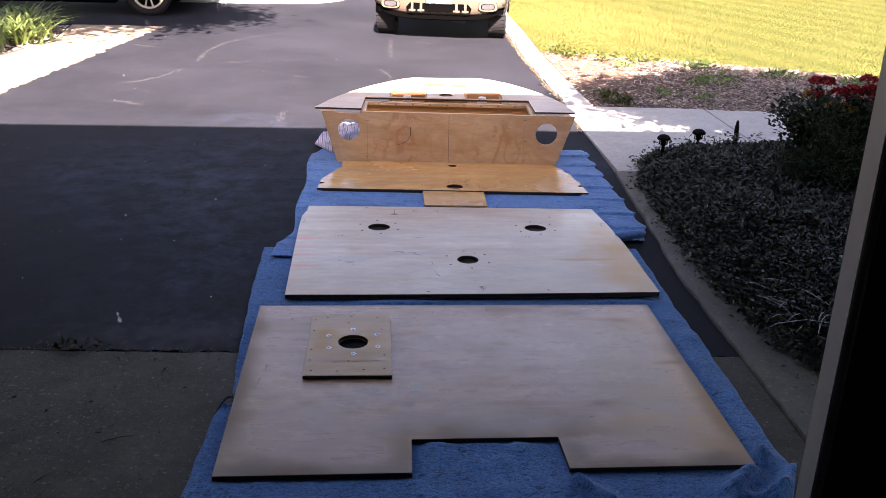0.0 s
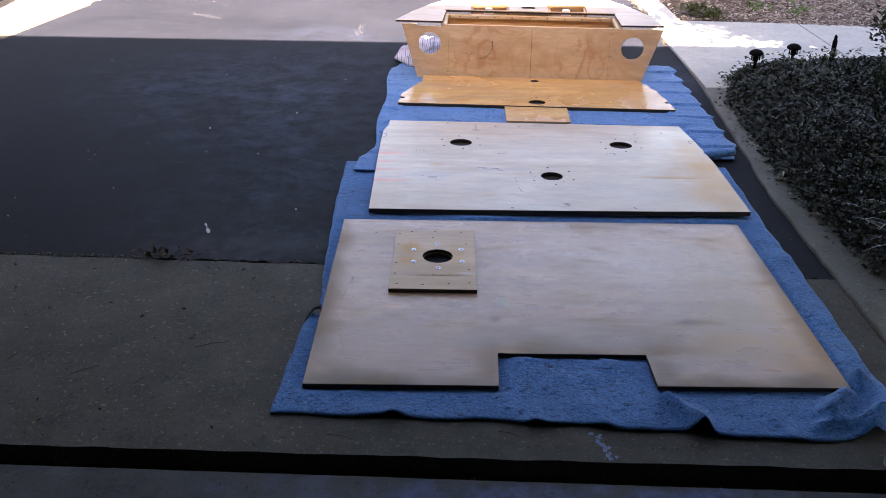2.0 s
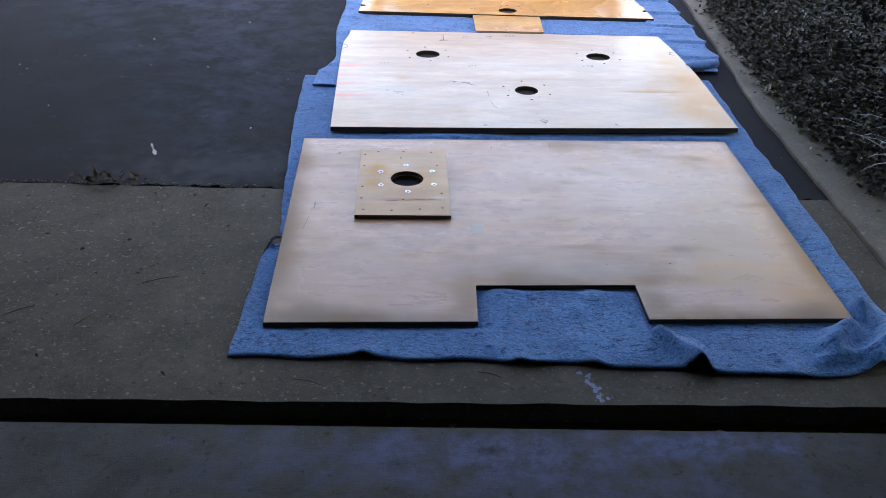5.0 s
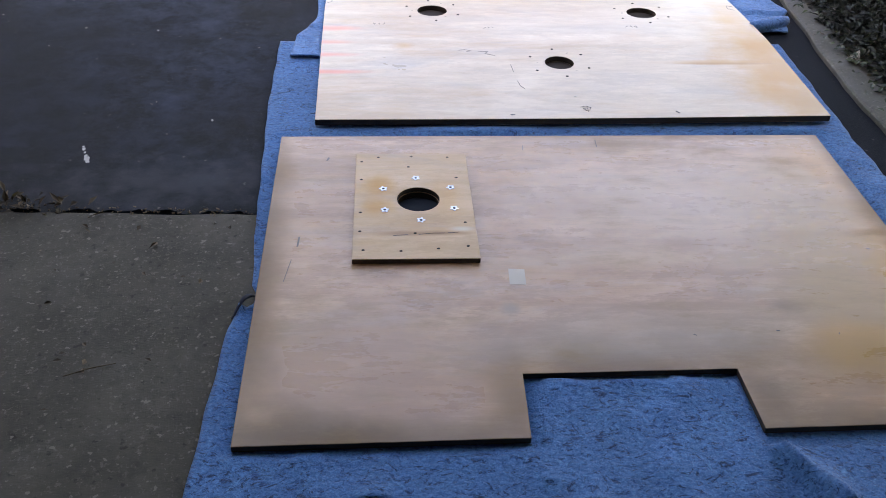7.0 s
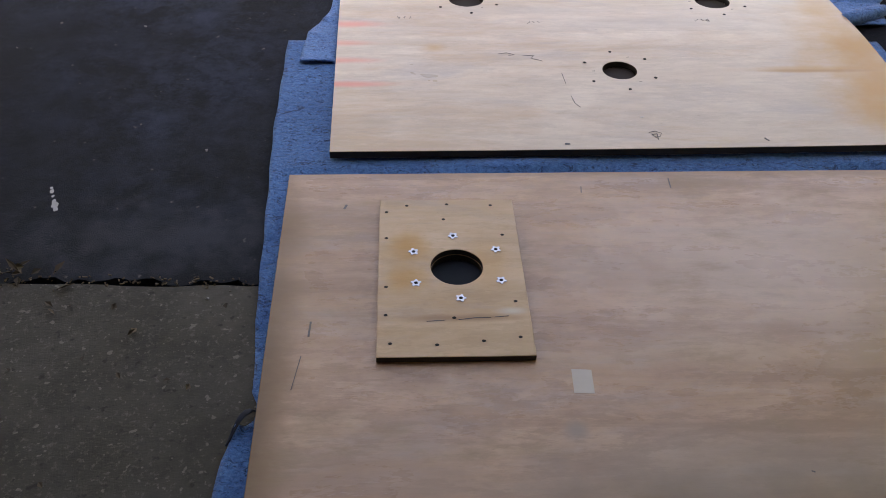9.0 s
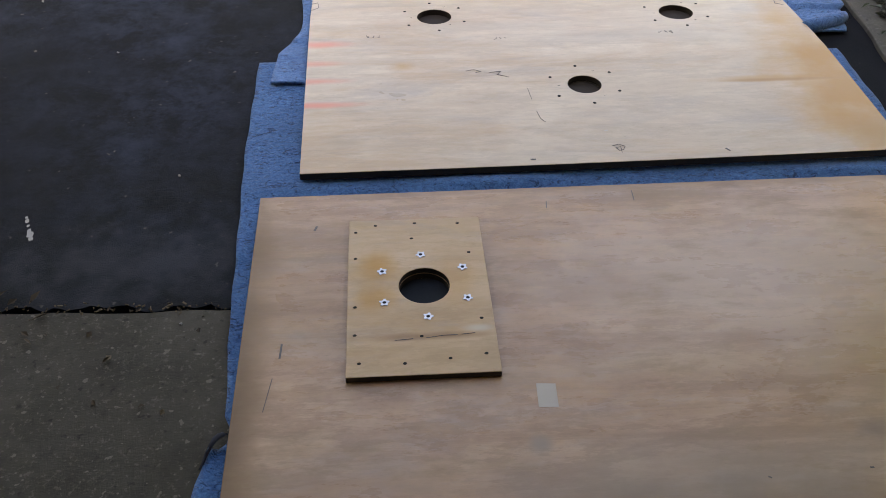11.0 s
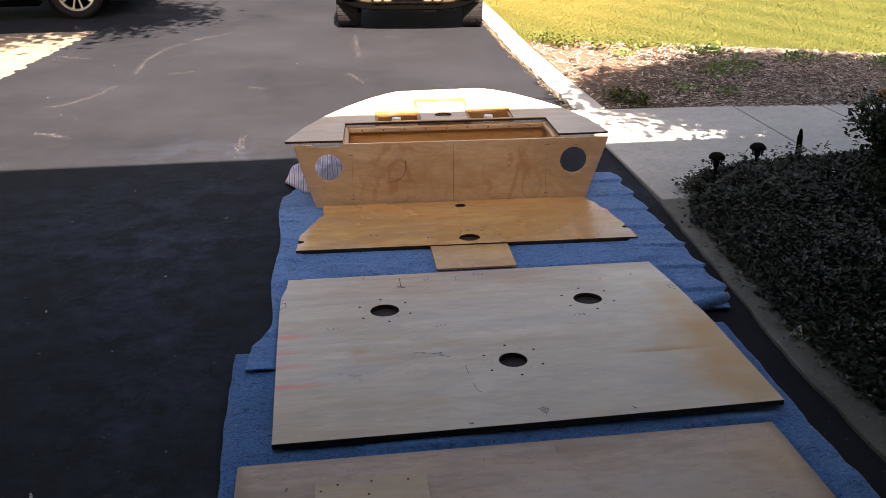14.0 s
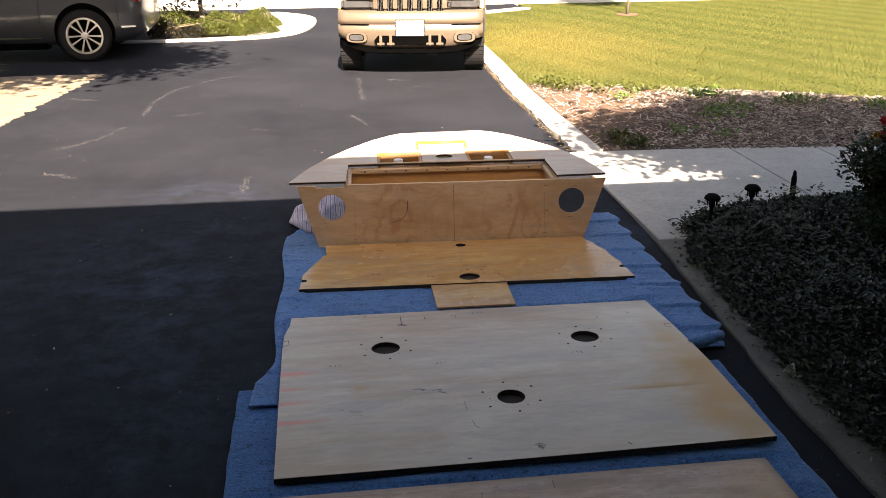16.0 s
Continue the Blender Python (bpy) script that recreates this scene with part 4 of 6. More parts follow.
deck_out = [(-0.892, 0.004), (-0.892, 0.02), (-0.80, 0.30), (-0.70, 0.52), (-0.58, 0.73), (-0.44, 0.93), (-0.32, 1.06), (-0.24, 1.115), (0.28, 1.145), (0.36, 1.10), (0.48, 0.98), (0.59, 0.82), (0.68, 0.66), (0.76, 0.47), (0.82, 0.28), (0.862, 0.03), (0.862, 0.014),
            (0.585, 0.004), (0.578, 0.345), (-0.575, 0.345), (-0.585, -0.002)]
openings = [[(-0.405, 0.372), (-0.14, 0.372), (-0.14, 0.56), (-0.405, 0.56)], [(0.13, 0.372), (0.395, 0.372), (0.395, 0.56), (0.13, 0.56)], [(-0.16, 0.665), (0.16, 0.665), (0.16, 0.81), (-0.16, 0.81)], circle(-0.005, 0.485, 0.045, 28, 0.05)]
part("deck", prism(deck_out, ZD, ZD + 0.013, openings, 0.0012), PLY_DECK, hull, "greyed plywood deck with a rounded far edge", edge=PLY_EDGE_SHADE)
# the lips round the deck's openings
for k, o in enumerate(openings[:3]):
    xs, ys = sorted({p[0] for p in o}), sorted({p[1] for p in o})
    for c, sz in ((((xs[0] + xs[1]) / 2, ys[1] - 0.009, ZD - 0.030), (xs[1] - xs[0], 0.018, 0.11)), ((xs[0] + 0.009, (ys[0] + ys[1]) / 2, ZD - 0.037), (0.018, ys[1] - ys[0], 0.09)),
                  ((xs[1] - 0.009, (ys[0] + ys[1]) / 2, ZD - 0.037), (0.018, ys[1] - ys[0], 0.09)), (((xs[0] + xs[1]) / 2, ys[0] + 0.009, ZD - 0.045), (xs[1] - xs[0] - 0.04, 0.018, 0.06))):
        # far hatch lips use pale deck ply in place of their sunlit glare
        lip = part("hatch_lip", boxed(c, sz, 0.002, 1), PLY_LIP if k < 2 else PLY_DECK, hull)
        if k == 2 and c[2] > ZD - 0.04:
            part("lip_edge", boxed((c[0], c[1] - 0.004, c[2] + sz[2] / 2 - 0.001), (sz[0] - 0.004, sz[1] + 0.004, 0.014), 0.001, 1), PLY_LIP, lip)
    if k < 2:
        bm = lathe([(0.034, 0.0), (0.034, 0.03), (0.026, 0.036), (0.026, 0.052), (0.018, 0.054)], 20)
        bm.transform(Matrix.Translation(((xs[0] + xs[1]) / 2 - 0.01, ys[0] + 0.045, ZD - 0.034)))
        part("plug", bm, plain("white_plastic", (0.75, 0.75, 0.73), 0.4, vary=0.05), hull, "white plastic plug")
# the open well behind the front panel
part("well_back", boxed((0, 0.352, 0.200), (1.18, 0.014, 0.33), 0.001, 1), PLY_IN, hull, "orange plywood inner wall")
part("well_floor", boxed((0, 0.17, 0.04), (1.15, 0.34, 0.012), 0.001, 1), PLY_IN, hull)
for sx in (-1, 1):
    part("well_side", boxed((sx * 0.586, 0.18, 0.205), (0.013, 0.325, 0.33), 0.001, 1), PLY_IN, hull)
    part("cleat", boxed((sx * 0.567, 0.18, 0.357), (0.022, 0.31, 0.022), 0.002, 1), PLY_BARE, hull)
part("cleat", boxed((0, 0.333, 0.352), (1.11, 0.022, 0.024), 0.002, 1), PLY_BARE, hull)
part("well_rim", boxed((0, 0.350, 0.3935), (1.17, 0.014, 0.004), 0.001, 1), PLY_BARE, hull)
for k in range(9):
    part("screw_head", boxed((-0.48 + 0.12 * k, 0.3212, 0.352), (0.010, 0.001, 0.008)), PENCIL, hull)
# bulkheads carrying the deck at its far end
part("bulkhead", boxed((0.0, 0.95, 0.195), (0.62, 0.014, 0.36), 0.001, 1), PLY_BARE, hull)
part("keel_batten", boxed((0.0, 0.66, 0.35), (0.05, 0.58, 0.04), 0.002, 1), PLY_BARE, hull)
# ---- striped rag beside the hull box ----
n = Nodes("striped_cotton")
w = n.t.nodes.new("ShaderNodeTexWave")
w.bands_direction = "X"
w.inputs["Scale"].default_value, w.inputs["Distortion"].default_value = 11.0, 2.6
n.link(n.mapping((1, 0.3, 0.3)), w.inputs["Vector"])
w2 = n.t.nodes.new("ShaderNodeTexWave")
w2.bands_direction = "Z"
w2.inputs["Scale"].default_value, w2.inputs["Distortion"].default_value = 7.0, 1.5
n.link(n.co, w2.inputs["Vector"])
col = n.ramp(w.outputs[1], [(0.03, (0.22, 0.21, 0.50)), (0.11, (0.90, 0.87, 0.90)), (0.72, (0.90, 0.88, 0.90)), (0.84, (0.60, 0.42, 0.50)), (0.95, (0.80, 0.74, 0.80))])
col = n.mix(n.math("MULTIPLY", n.ramp(w2.outputs[1], [(0.6, 0.0), (0.85, 1.0)]), 0.35), col, (0.30, 0.28, 0.42))
n.bump(n.noise(300, 3), 0.4, 0.002)
STRIPES = n.done(col, 0.9, 0, 0.1)
t = n.t.nodes.new("ShaderNodeBsdfTranslucent")
n.link(col, t.inputs[0])
x = n.t.nodes.new("ShaderNodeMixShader")
x.inputs[0].default_value = 0.35
n.link(n.b.outputs[0], x.inputs[1])
n.link(t.outputs[0], x.inputs[2])
n.link(x.outputs[0], n.t.nodes["Material Output"].inputs[0])
vs, fs = [], []
NX, NY = 60, 60
for j in range(NY + 1):
    for i in range(NX + 1):
        u, v = i / NX, j / NY
        x = -0.395 + 0.455 * u + 0.03 * noise.noise((u * 3, v * 3, 1))
        y = 6.36 + 0.80 * v + 0.05 * noise.noise((u * 4, v * 3, 8)) - 0.10 * max(0, u - 0.3)
        x += (1 - u) * float(np.interp(y, [6.33, 6.56, 6.87, 7.05, 7.2], [0.13, 0.0, 0.04, 0.15, 0.2]))
        env = max(0.0, min(1, 7 * u, 6 * v, 6 * (1 - v), 7 * (1 - u)))
        z = 0.022 + env ** 0.7 * (0.032 + 0.040 * noise.noise((u * 5, v * 5, 3)) + 0.045 * abs(noise.noise((u * 7 + 3, v * 5, 6))))
        vs.append((x, y, min(max(z, 0.018), 0.30)))
for j in range(NY):
    for i in range(NX):
        a = j * (NX + 1) + i
        fs.append((a, a + 1, a + NX + 2, a + NX + 1))
nv = len(vs)
vs += [(x, y, max(0.0145, z - 0.006)) for x, y, z in vs]
fs += [tuple(nv + k for k in reversed(f)) for f in fs]
rim = list(range(NX)) + [j * (NX + 1) + NX for j in range(NY)] + [NY * (NX + 1) + i for i in range(NX, 0, -1)] + [j * (NX + 1) for j in range(NY, 0, -1)]
fs += [(a, nv + a, nv + b, b) for a, b in zip(rim, rim[1:] + rim[:1])]
tagged(raw("striped_rag", vs, fs, STRIPES, smooth=True), "crumpled striped cotton rag lying beside the boat section", "rag")

# ---- planting ----


def leaf_verts(pos, way, up, length, width, fold=0.25, droop=0.0):
    """Arrays of leaves: base, two shoulders, tip; a fold along the middle."""
    way = way / np.linalg.norm(way, axis=1, keepdims=True)
    side = np.cross(way, up)
    side /= np.maximum(np.linalg.norm(side, axis=1, keepdims=True), 1e-6)
    nrm = np.cross(side, way)
    L, W = length[:, None], width[:, None]
    a = pos
    b = pos + way * L * 0.5 + side * W * 0.5 + nrm * W * fold
    c = pos + way * L + nrm * (-droop) * L
    d = pos + way * L * 0.5 - side * W * 0.5 + nrm * W * fold
    return np.stack([a, b, c, d], 1).reshape(-1, 3)


def leaf_faces(k):
    i = np.arange(k)[:, None] * 4
    return np.concatenate([i + np.array([[0, 1, 2]]), i + np.array([[0, 2, 3]])], 0)


def leaves(name, pos, mat, length, width, parent=None, lift=0.4, out=None, fold=0.25):
    k = len(pos)
    way = rng.normal(size=(k, 3))
    way[:, 2] = np.abs(way[:, 2]) * lift + 0.05
    if out is not None:
        way += out
    up = np.tile([0.0, 0.0, 1.0], (k, 1)) + rng.normal(size=(k, 3)) * 0.35
    v = leaf_verts(pos, way, up, length * rng.uniform(0.65, 1.25, k), width * rng.uniform(0.7, 1.2, k), fold)
    return raw(name, v, leaf_faces(k), mat, parent)


def blades(name, base, way, length, width, mat, parent=None, bend=0.6):
    """Curved strap leaves of four segments."""
    k = len(base)
    way = way / np.linalg.norm(way, axis=1, keepdims=True)
    flat = way * np.array([1, 1, 0])
    side = np.cross(way, np.tile([0, 0, 1.0], (k, 1)) + 1e-3)
    side /= np.maximum(np.linalg.norm(side, axis=1, keepdims=True), 1e-6)
    rows = []
    for s in (0.0, 0.3, 0.6, 0.85, 1.0):
        p = base + way * (length * s)[:, None] + flat * (length * bend * s * s)[:, None] - np.array([0, 0, 1.0]) * (length * bend * 0.75 * s ** 2.4)[:, None]
        p[:, 2] = np.maximum(p[:, 2], 0.01)
        w = (width * (1 - s ** 2.2) * 0.5 + 0.0006)[:, None]
        rows += [p - side * w, p + side * w]
    v = np.stack(rows, 1).reshape(-1, 3)
    i = np.arange(k)[:, None] * 10
    f = np.concatenate([i + np.array([[2 * q, 2 * q + 1, 2 * q + 3, 2 * q + 2]]) for q in range(4)], 0)
    return raw(name, v, f, mat, parent, smooth=True)


# bed leaf colours go near black to carry the shade by the house
COVER = island("shaded_cover_leaf", [(0.003, 0.005, 0.003), (0.006, 0.008, 0.006), (0.013, 0.017, 0.012), (0.030, 0.036, 0.027), (0.062, 0.072, 0.052)], 0.40, 0.30)
SPRIG = island("sprig_leaf", [(0.018, 0.026, 0.014), (0.038, 0.050, 0.026), (0.075, 0.095, 0.045)], 0.45, 0.3)
STEM = plain("woody_stem", (0.09, 0.065, 0.04), 0.85, vary=0.3)
SOIL = plain("bed_soil", (0.035, 0.026, 0.018), 0.95, vary=0.35, scale=30, bump=0.6)
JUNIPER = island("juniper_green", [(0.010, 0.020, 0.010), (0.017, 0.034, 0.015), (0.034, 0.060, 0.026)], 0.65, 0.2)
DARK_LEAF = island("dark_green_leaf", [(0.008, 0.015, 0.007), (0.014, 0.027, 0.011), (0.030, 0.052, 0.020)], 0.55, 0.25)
GREEN = island("fresh_leaf", [(0.05, 0.11, 0.02), (0.09, 0.17, 0.03), (0.14, 0.22, 0.05)], 0.5, 0.4, 0.3)
# petal colours dulled for the tree's shade over the bush
REDF = island("red_petal", [(0.26, 0.006, 0.012), (0.38, 0.012, 0.022), (0.5, 0.03, 0.04)], 0.5, 0.3)
YELLOWF = island("yellow_petal", [(0.34, 0.17, 0.01), (0.42, 0.25, 0.03)], 0.5, 0.3)
HEDGE = island("yellow_green_leaf", [(0.030, 0.042, 0.008), (0.055, 0.070, 0.012), (0.095, 0.108, 0.022), (0.070, 0.082, 0.015)], 0.5, 0.3, 0.25)
CHIP = island("wood_chip", [(0.06, 0.052, 0.046), (0.20, 0.170, 0.150), (0.34, 0.290, 0.255), (0.62, 0.545, 0.485), (0.25, 0.195, 0.160)], 0.85, 0.2)
MULCH = plain("reddish_mulch_soil", (0.085, 0.047, 0.027), 0.95, vary=0.4, scale=30, bump=0.6)
GRASS = grass_mat()
DEAD = island("dead_leaf", [(0.03, 0.024, 0.017), (0.07, 0.05, 0.03), (0.17, 0.13, 0.085)], 0.8, 0.2)
STRAP = island("strap_leaf", [(0.05, 0.085, 0.02), (0.085, 0.13, 0.03), (0.14, 0.19, 0.05)], 0.45, 0.4, 0.2)
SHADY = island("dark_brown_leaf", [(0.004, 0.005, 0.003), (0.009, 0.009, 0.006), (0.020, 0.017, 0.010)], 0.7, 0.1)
BARK = plain("tree_bark", (0.11, 0.09, 0.07), 0.9, vary=0.35, scale=25, bump=0.7)

# the bed beside the garage
bed = [(1.86, 2.2), (1.93, 5.94), (7.0, 5.94), (7.0, 2.2)]
setting("ground_bed", prism(bed, -0.06, 0.012), SOIL, "dark soil of the shaded planting bed", "soil")


def bed_edge(y):
    return 1.730 - 0.070 * min(1.0, max(0.0, 5.2 - y)) + 0.05 * noise.noise((y * 1.7, 0.3, 0)) + 0.05 * noise.noise((y * 6, 4.3, 0)) + 0.30 * max(0, y - 5.5) + 0.22 * max(0, 3.5 - y)


def cover_top(x, y):
    h = 0.215 + 0.05 * noise.noise((x * 1.9, y * 1.9, 2)) + 0.035 * noise.noise((x * 5.5, y * 5.5, 7))
    e = max(0.0, min(1.0, (x - bed_edge(y)) / 0.36))
    f = max(0.0, min(1.0, (6.24 - y + 0.06 * noise.noise((x * 5, 2, 2))) / 0.25))
    g = max(0.0, min(1.0, (y - 2.6) / 0.5))
    return h * math.sqrt(e) * math.sqrt(f) * g


pts = []
while len(pts) < 66000:
    x, y = rng.uniform(1.62, 4.6), rng.uniform(2.6, 6.4)
    if x > 3.4 and rng.random() < 0.6:
        continue
    h = cover_top(x, y)
    if h <= 0.004:
        continue
    pts.append((x, y, 0.012 + h * (1 - 0.55 * rng.random() ** 2.2)))
pts = np.array(pts)
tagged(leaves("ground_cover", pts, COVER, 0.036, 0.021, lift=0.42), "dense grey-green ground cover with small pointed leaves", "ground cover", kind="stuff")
leaf = leaves("dry_leaf", np.array([(0.0, 0.0, 0.0)]), plain("pale_dry_leaf", (0.30, 0.27, 0.22), 0.8, vary=0.3), 0.085, 0.06, lift=0.2)
leaf.location = (1.66, 4.36, 0.030)
tagged(leaf, "single pale dry leaf lying on the concrete edging", "leaf")
# creeping shoots over the kerb
pts = []
for k in range(46):
    y = rng.uniform(3.0, 6.15)
    x0 = bed_edge(y) + 0.04
    a = rng.uniform(2.3, 4.0)
    for s in np.linspace(0, 0.12, 6):
        pts.append((x0 + s * math.cos(a), y + s * math.sin(a) * 0.8, 0.03 + 0.03 * rng.random()))
for k in range(70):
    x = rng.uniform(1.80, 2.75)
    h = 0.012 + cover_top(x, 6.05)
    for q in range(4):
        pts.append((x + 0.012 * rng.normal(), 6.06 + 0.05 * rng.normal(), max(0.03, h + 0.018 * q)))
tagged(leaves("creeping_shoots", np.array(pts), SPRIG, 0.032, 0.018, lift=0.3), "stray creeping shoots over the concrete edging", "shoots", kind="stuff")


def juniper(name, cx, cy, rx, ry, h, k, label):
    """A spreading evergreen: boughs with drooping sprays."""
    th = empty(name, Matrix.Translation((cx, cy, 0.012)), label, "shrub")
    bm = bmesh.new()
    pos, out = [], []
    for b in range(46):
        a = rng.uniform(0, 2 * math.pi)
        e = rng.uniform(0.15, 1.0)
        tip = Vector((rx * math.cos(a) * rng.uniform(0.55, 1.05), ry * math.sin(a) * rng.uniform(0.55, 1.05), h * e))
        m = tip * 0.5 + Vector((0, 0, 0.12 * h))
        line = [Vector((0.02 * math.cos(a), 0.02 * math.sin(a), 0)), m, tip]
        t = tube(line, [0.012, 0.007, 0.002], 5)
        me = bpy.data.meshes.new("t")
        t.to_mesh(me)
        t.free()
        bm.from_mesh(me)
        bpy.data.meshes.remove(me)
        for q in range(k // 46):
            s = rng.uniform(0.25, 1.0)
            p = (line[0].lerp(m, s * 2) if s < 0.5 else m.lerp(tip, s * 2 - 1)) + Vector(rng.normal(size=3) * 0.038)
            pos.append(p)
            out.append((tip.x * 2.2, tip.y * 2.2, 0.3))
    part("branches", bm, STEM, th)
    pos = np.array(pos)
    pos[:, 2] = np.maximum(pos[:, 2], 0.01)
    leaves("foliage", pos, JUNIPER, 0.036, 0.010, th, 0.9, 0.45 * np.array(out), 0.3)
    return th


juniper("juniper_shrub", 3.10, 5.15, 0.72, 0.58, 0.52, 34000, "spreading dark green juniper in the shaded bed")
juniper("juniper_shrub", 3.30, 4.35, 0.60, 0.60, 0.40, 18000, "spreading dark green juniper in the shaded bed")
juniper("juniper_shrub", 3.65, 5.75, 0.60, 0.45, 0.52, 16000, "spreading dark green juniper in the shaded bed")

# red and yellow flowers
fl = empty("flowering_bush", Matrix.Translation((3.06, 5.74, 0.012)), "leafy bush with red flower heads and few yellow ones", "flowers")
bm = bmesh.new()
pos, red, yel = [], [], []
for k in range(44):
    a, r = rng.uniform(0, 6.283), rng.uniform(0.05, 0.40)
    tip = Vector((r * 1.25 * math.cos(a), r * 0.8 * math.sin(a), rng.uniform(0.50, 0.64)))
    t = tube([(0.1 * tip.x, 0.1 * tip.y, 0), tip * 0.55, tip], [0.006, 0.005, 0.003], 5)
    me = bpy.data.meshes.new("t")
    t.to_mesh(me)
    t.free()
    bm.from_mesh(me)
    bpy.data.meshes.remove(me)
    for q in range(210):
        s = rng.uniform(0.15, 0.92)
        pos.append(tip * s + Vector(rng.normal(size=3) * 0.042))
    target = yel if (k % 5 == 0) else red
    if (k % 2 == 0 or k % 5 == 0 or tip.x > 0.12) and tip.x > -0.30:
        zz = -0.10 if target is yel else 0.0
        for q in range(110):
            d = rng.normal(size=3)
            d /= np.linalg.norm(d)
            target.append(tip + Vector((d[0] * 0.05, d[1] * 0.05, abs(d[2]) * 0.04 + zz)))
part("stem_tangle", bm, STEM, fl)
pos = np.array(pos)
pos[:, 2] = np.maximum(pos[:, 2], 0.02)
leaves("foliage", pos, DARK_LEAF, 0.036, 0.030, fl, 0.5)
leaves("red_blossoms", np.array(red), REDF, 0.026, 0.024, fl, 1.0)
leaves("yellow_blossoms", np.array(yel), YELLOWF, 0.022, 0.02, fl, 1.0)


def lily(name, x, y, k, length, label, mat, spread=1.0, width=0.016):
    th = empty(name, Matrix.Translation((x, y, 0.0)), label, "plant")
    a = rng.uniform(0, 2 * math.pi, k)
    base = np.stack([0.07 * spread * rng.normal(size=k), 0.07 * spread * rng.normal(size=k), np.zeros(k) + 0.012], 1)
    way = np.stack([np.cos(a) * 0.55, np.sin(a) * 0.55, rng.uniform(0.7, 1.4, k)], 1)
    blades("strap_leaves", base, way, length * rng.uniform(0.55, 1.1, k), np.full(k, width), mat, th)
    return th


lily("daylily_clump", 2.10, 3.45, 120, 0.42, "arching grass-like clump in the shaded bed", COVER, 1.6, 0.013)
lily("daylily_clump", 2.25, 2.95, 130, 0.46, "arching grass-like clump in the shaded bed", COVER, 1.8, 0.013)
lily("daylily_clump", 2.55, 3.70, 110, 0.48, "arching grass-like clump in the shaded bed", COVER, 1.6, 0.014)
for k, (x, y) in enumerate(((-4.15, 11.6), (-4.45, 11.1), (-4.0, 10.9), (-4.75, 11.9), (-4.3, 10.3), (-4.35, 12.0))):
    lily("daylily_clump", x, y, 95, 0.62, "sunlit clump of strap-leaved lilies in mulch", STRAP, 1.8, 0.026)

# path lights and a stake among the ground cover


def path_light(x, y, h, label):
    th = empty("path_light", Matrix.Translation((x, y, 0.012)), label, "garden lamp", "path lights")
    part("stem", lathe([(0.011, 0.0), (0.010, h - 0.05), (0.014, h - 0.048)], 10), LEAD, th)
    part("lens", lathe([(0.014, h - 0.05), (0.018, h - 0.04), (0.018, h - 0.006)], 14), LEAD, th)
    bm = lathe([(0.042, h - 0.008), (0.046, h - 0.004), (0.043, h + 0.008), (0.029, h + 0.021), (0.009, h + 0.027)], 18)
    part("cap", bm, LEAD, th, smooth=True)
    bm = bmesh.new()
    for i in range(8):
        a = math.pi / 4 * i
        box(bm, (0.026 * math.cos(a), 0.026 * math.sin(a), h - 0.024), (0.006, 0.006, 0.035))
    part("cage", bm, LEAD, th)


path_light(1.99, 5.955, 0.235, "small black mushroom-shaped path light among leaves")
path_light(2.243, 6.00, 0.265, "small black mushroom-shaped path light among leaves")
st = empty("garden_stake", Matrix.Translation((2.555, 6.13, 0.012)), "dark slender garden stake standing among leaves", "stake")
part("post", lathe([(0.012, 0.0), (0.012, 0.15), (0.016, 0.16), (0.016, 0.28), (0.011, 0.295), (0.011, 0.31), (0.004, 0.325)], 10), LEAD, st)

# ---- mulch bed and lawn beyond the walk ----


def mulch_edge(x):
    return 10.95 - 0.42 * max(0, x - 2.4) - 0.05 * max(0, x - 3.5) + 0.06 * noise.noise((x * 2.3, 1, 1))


mb = [(1.94, 8.0), (2.0, 7.98), (3.6, 7.80), (7.0, 7.6), (7.0, 8.4), (5.06, 9.25), (3.9, 9.95), (2.9, 10.7), (1.95, 11.1)]
setting("ground_mulch", prism(mb, -0.06, 0.0), MULCH, "mulched bed between walk and lawn", "mulch bed")


def boxes_raw(c, size, rot):
    """Many thin chips as one vertex list."""
    k = len(c)
    sx, sy, sz = size[:, 0:1] / 2, size[:, 1:2] / 2, size[:, 2:3] / 2
    ax = np.stack([np.cos(rot), np.sin(rot), rng.normal(size=k) * 0.25], 1)
    ay = np.stack([-np.sin(rot), np.cos(rot), rng.normal(size=k) * 0.25], 1)
    az = np.cross(ax, ay)
    v = []
    for i, j, q in ((-1, -1, -1), (1, -0.7, -1), (0.8, 1, -1), (-0.9, 0.8, -1), (-1, -1, 1), (1, -0.7, 1), (0.8, 1, 1), (-0.9, 0.8, 1)):
        v.append(c + ax * sx * i + ay * sy * j + az * sz * q)
    v = np.stack(v, 1).reshape(-1, 3)
    b = np.arange(k)[:, None] * 8
    f = np.concatenate([b + np.array([q]) for q in ((4, 5, 6, 7), (0, 1, 5, 4), (1, 2, 6, 5), (2, 3, 7, 6), (3, 0, 4, 7))], 0)
    return v, f


pts = []
while len(pts) < 20000:
    x, y = rng.uniform(1.95, 6.8), rng.uniform(7.66, 11.05)
    if y < mulch_edge(x) and y > 8.0 - 0.115 * (x - 2.0) and x > 1.97 and (rng.random() < 0.12 + 0.88 * min(1.0, max(0.0, (x - 2.2) / 1.2 + (8.6 - y) * 0.4))):
        pts.append((x, y, 0.006 + 0.022 * rng.random()))
c = np.array(pts)
k = len(c)
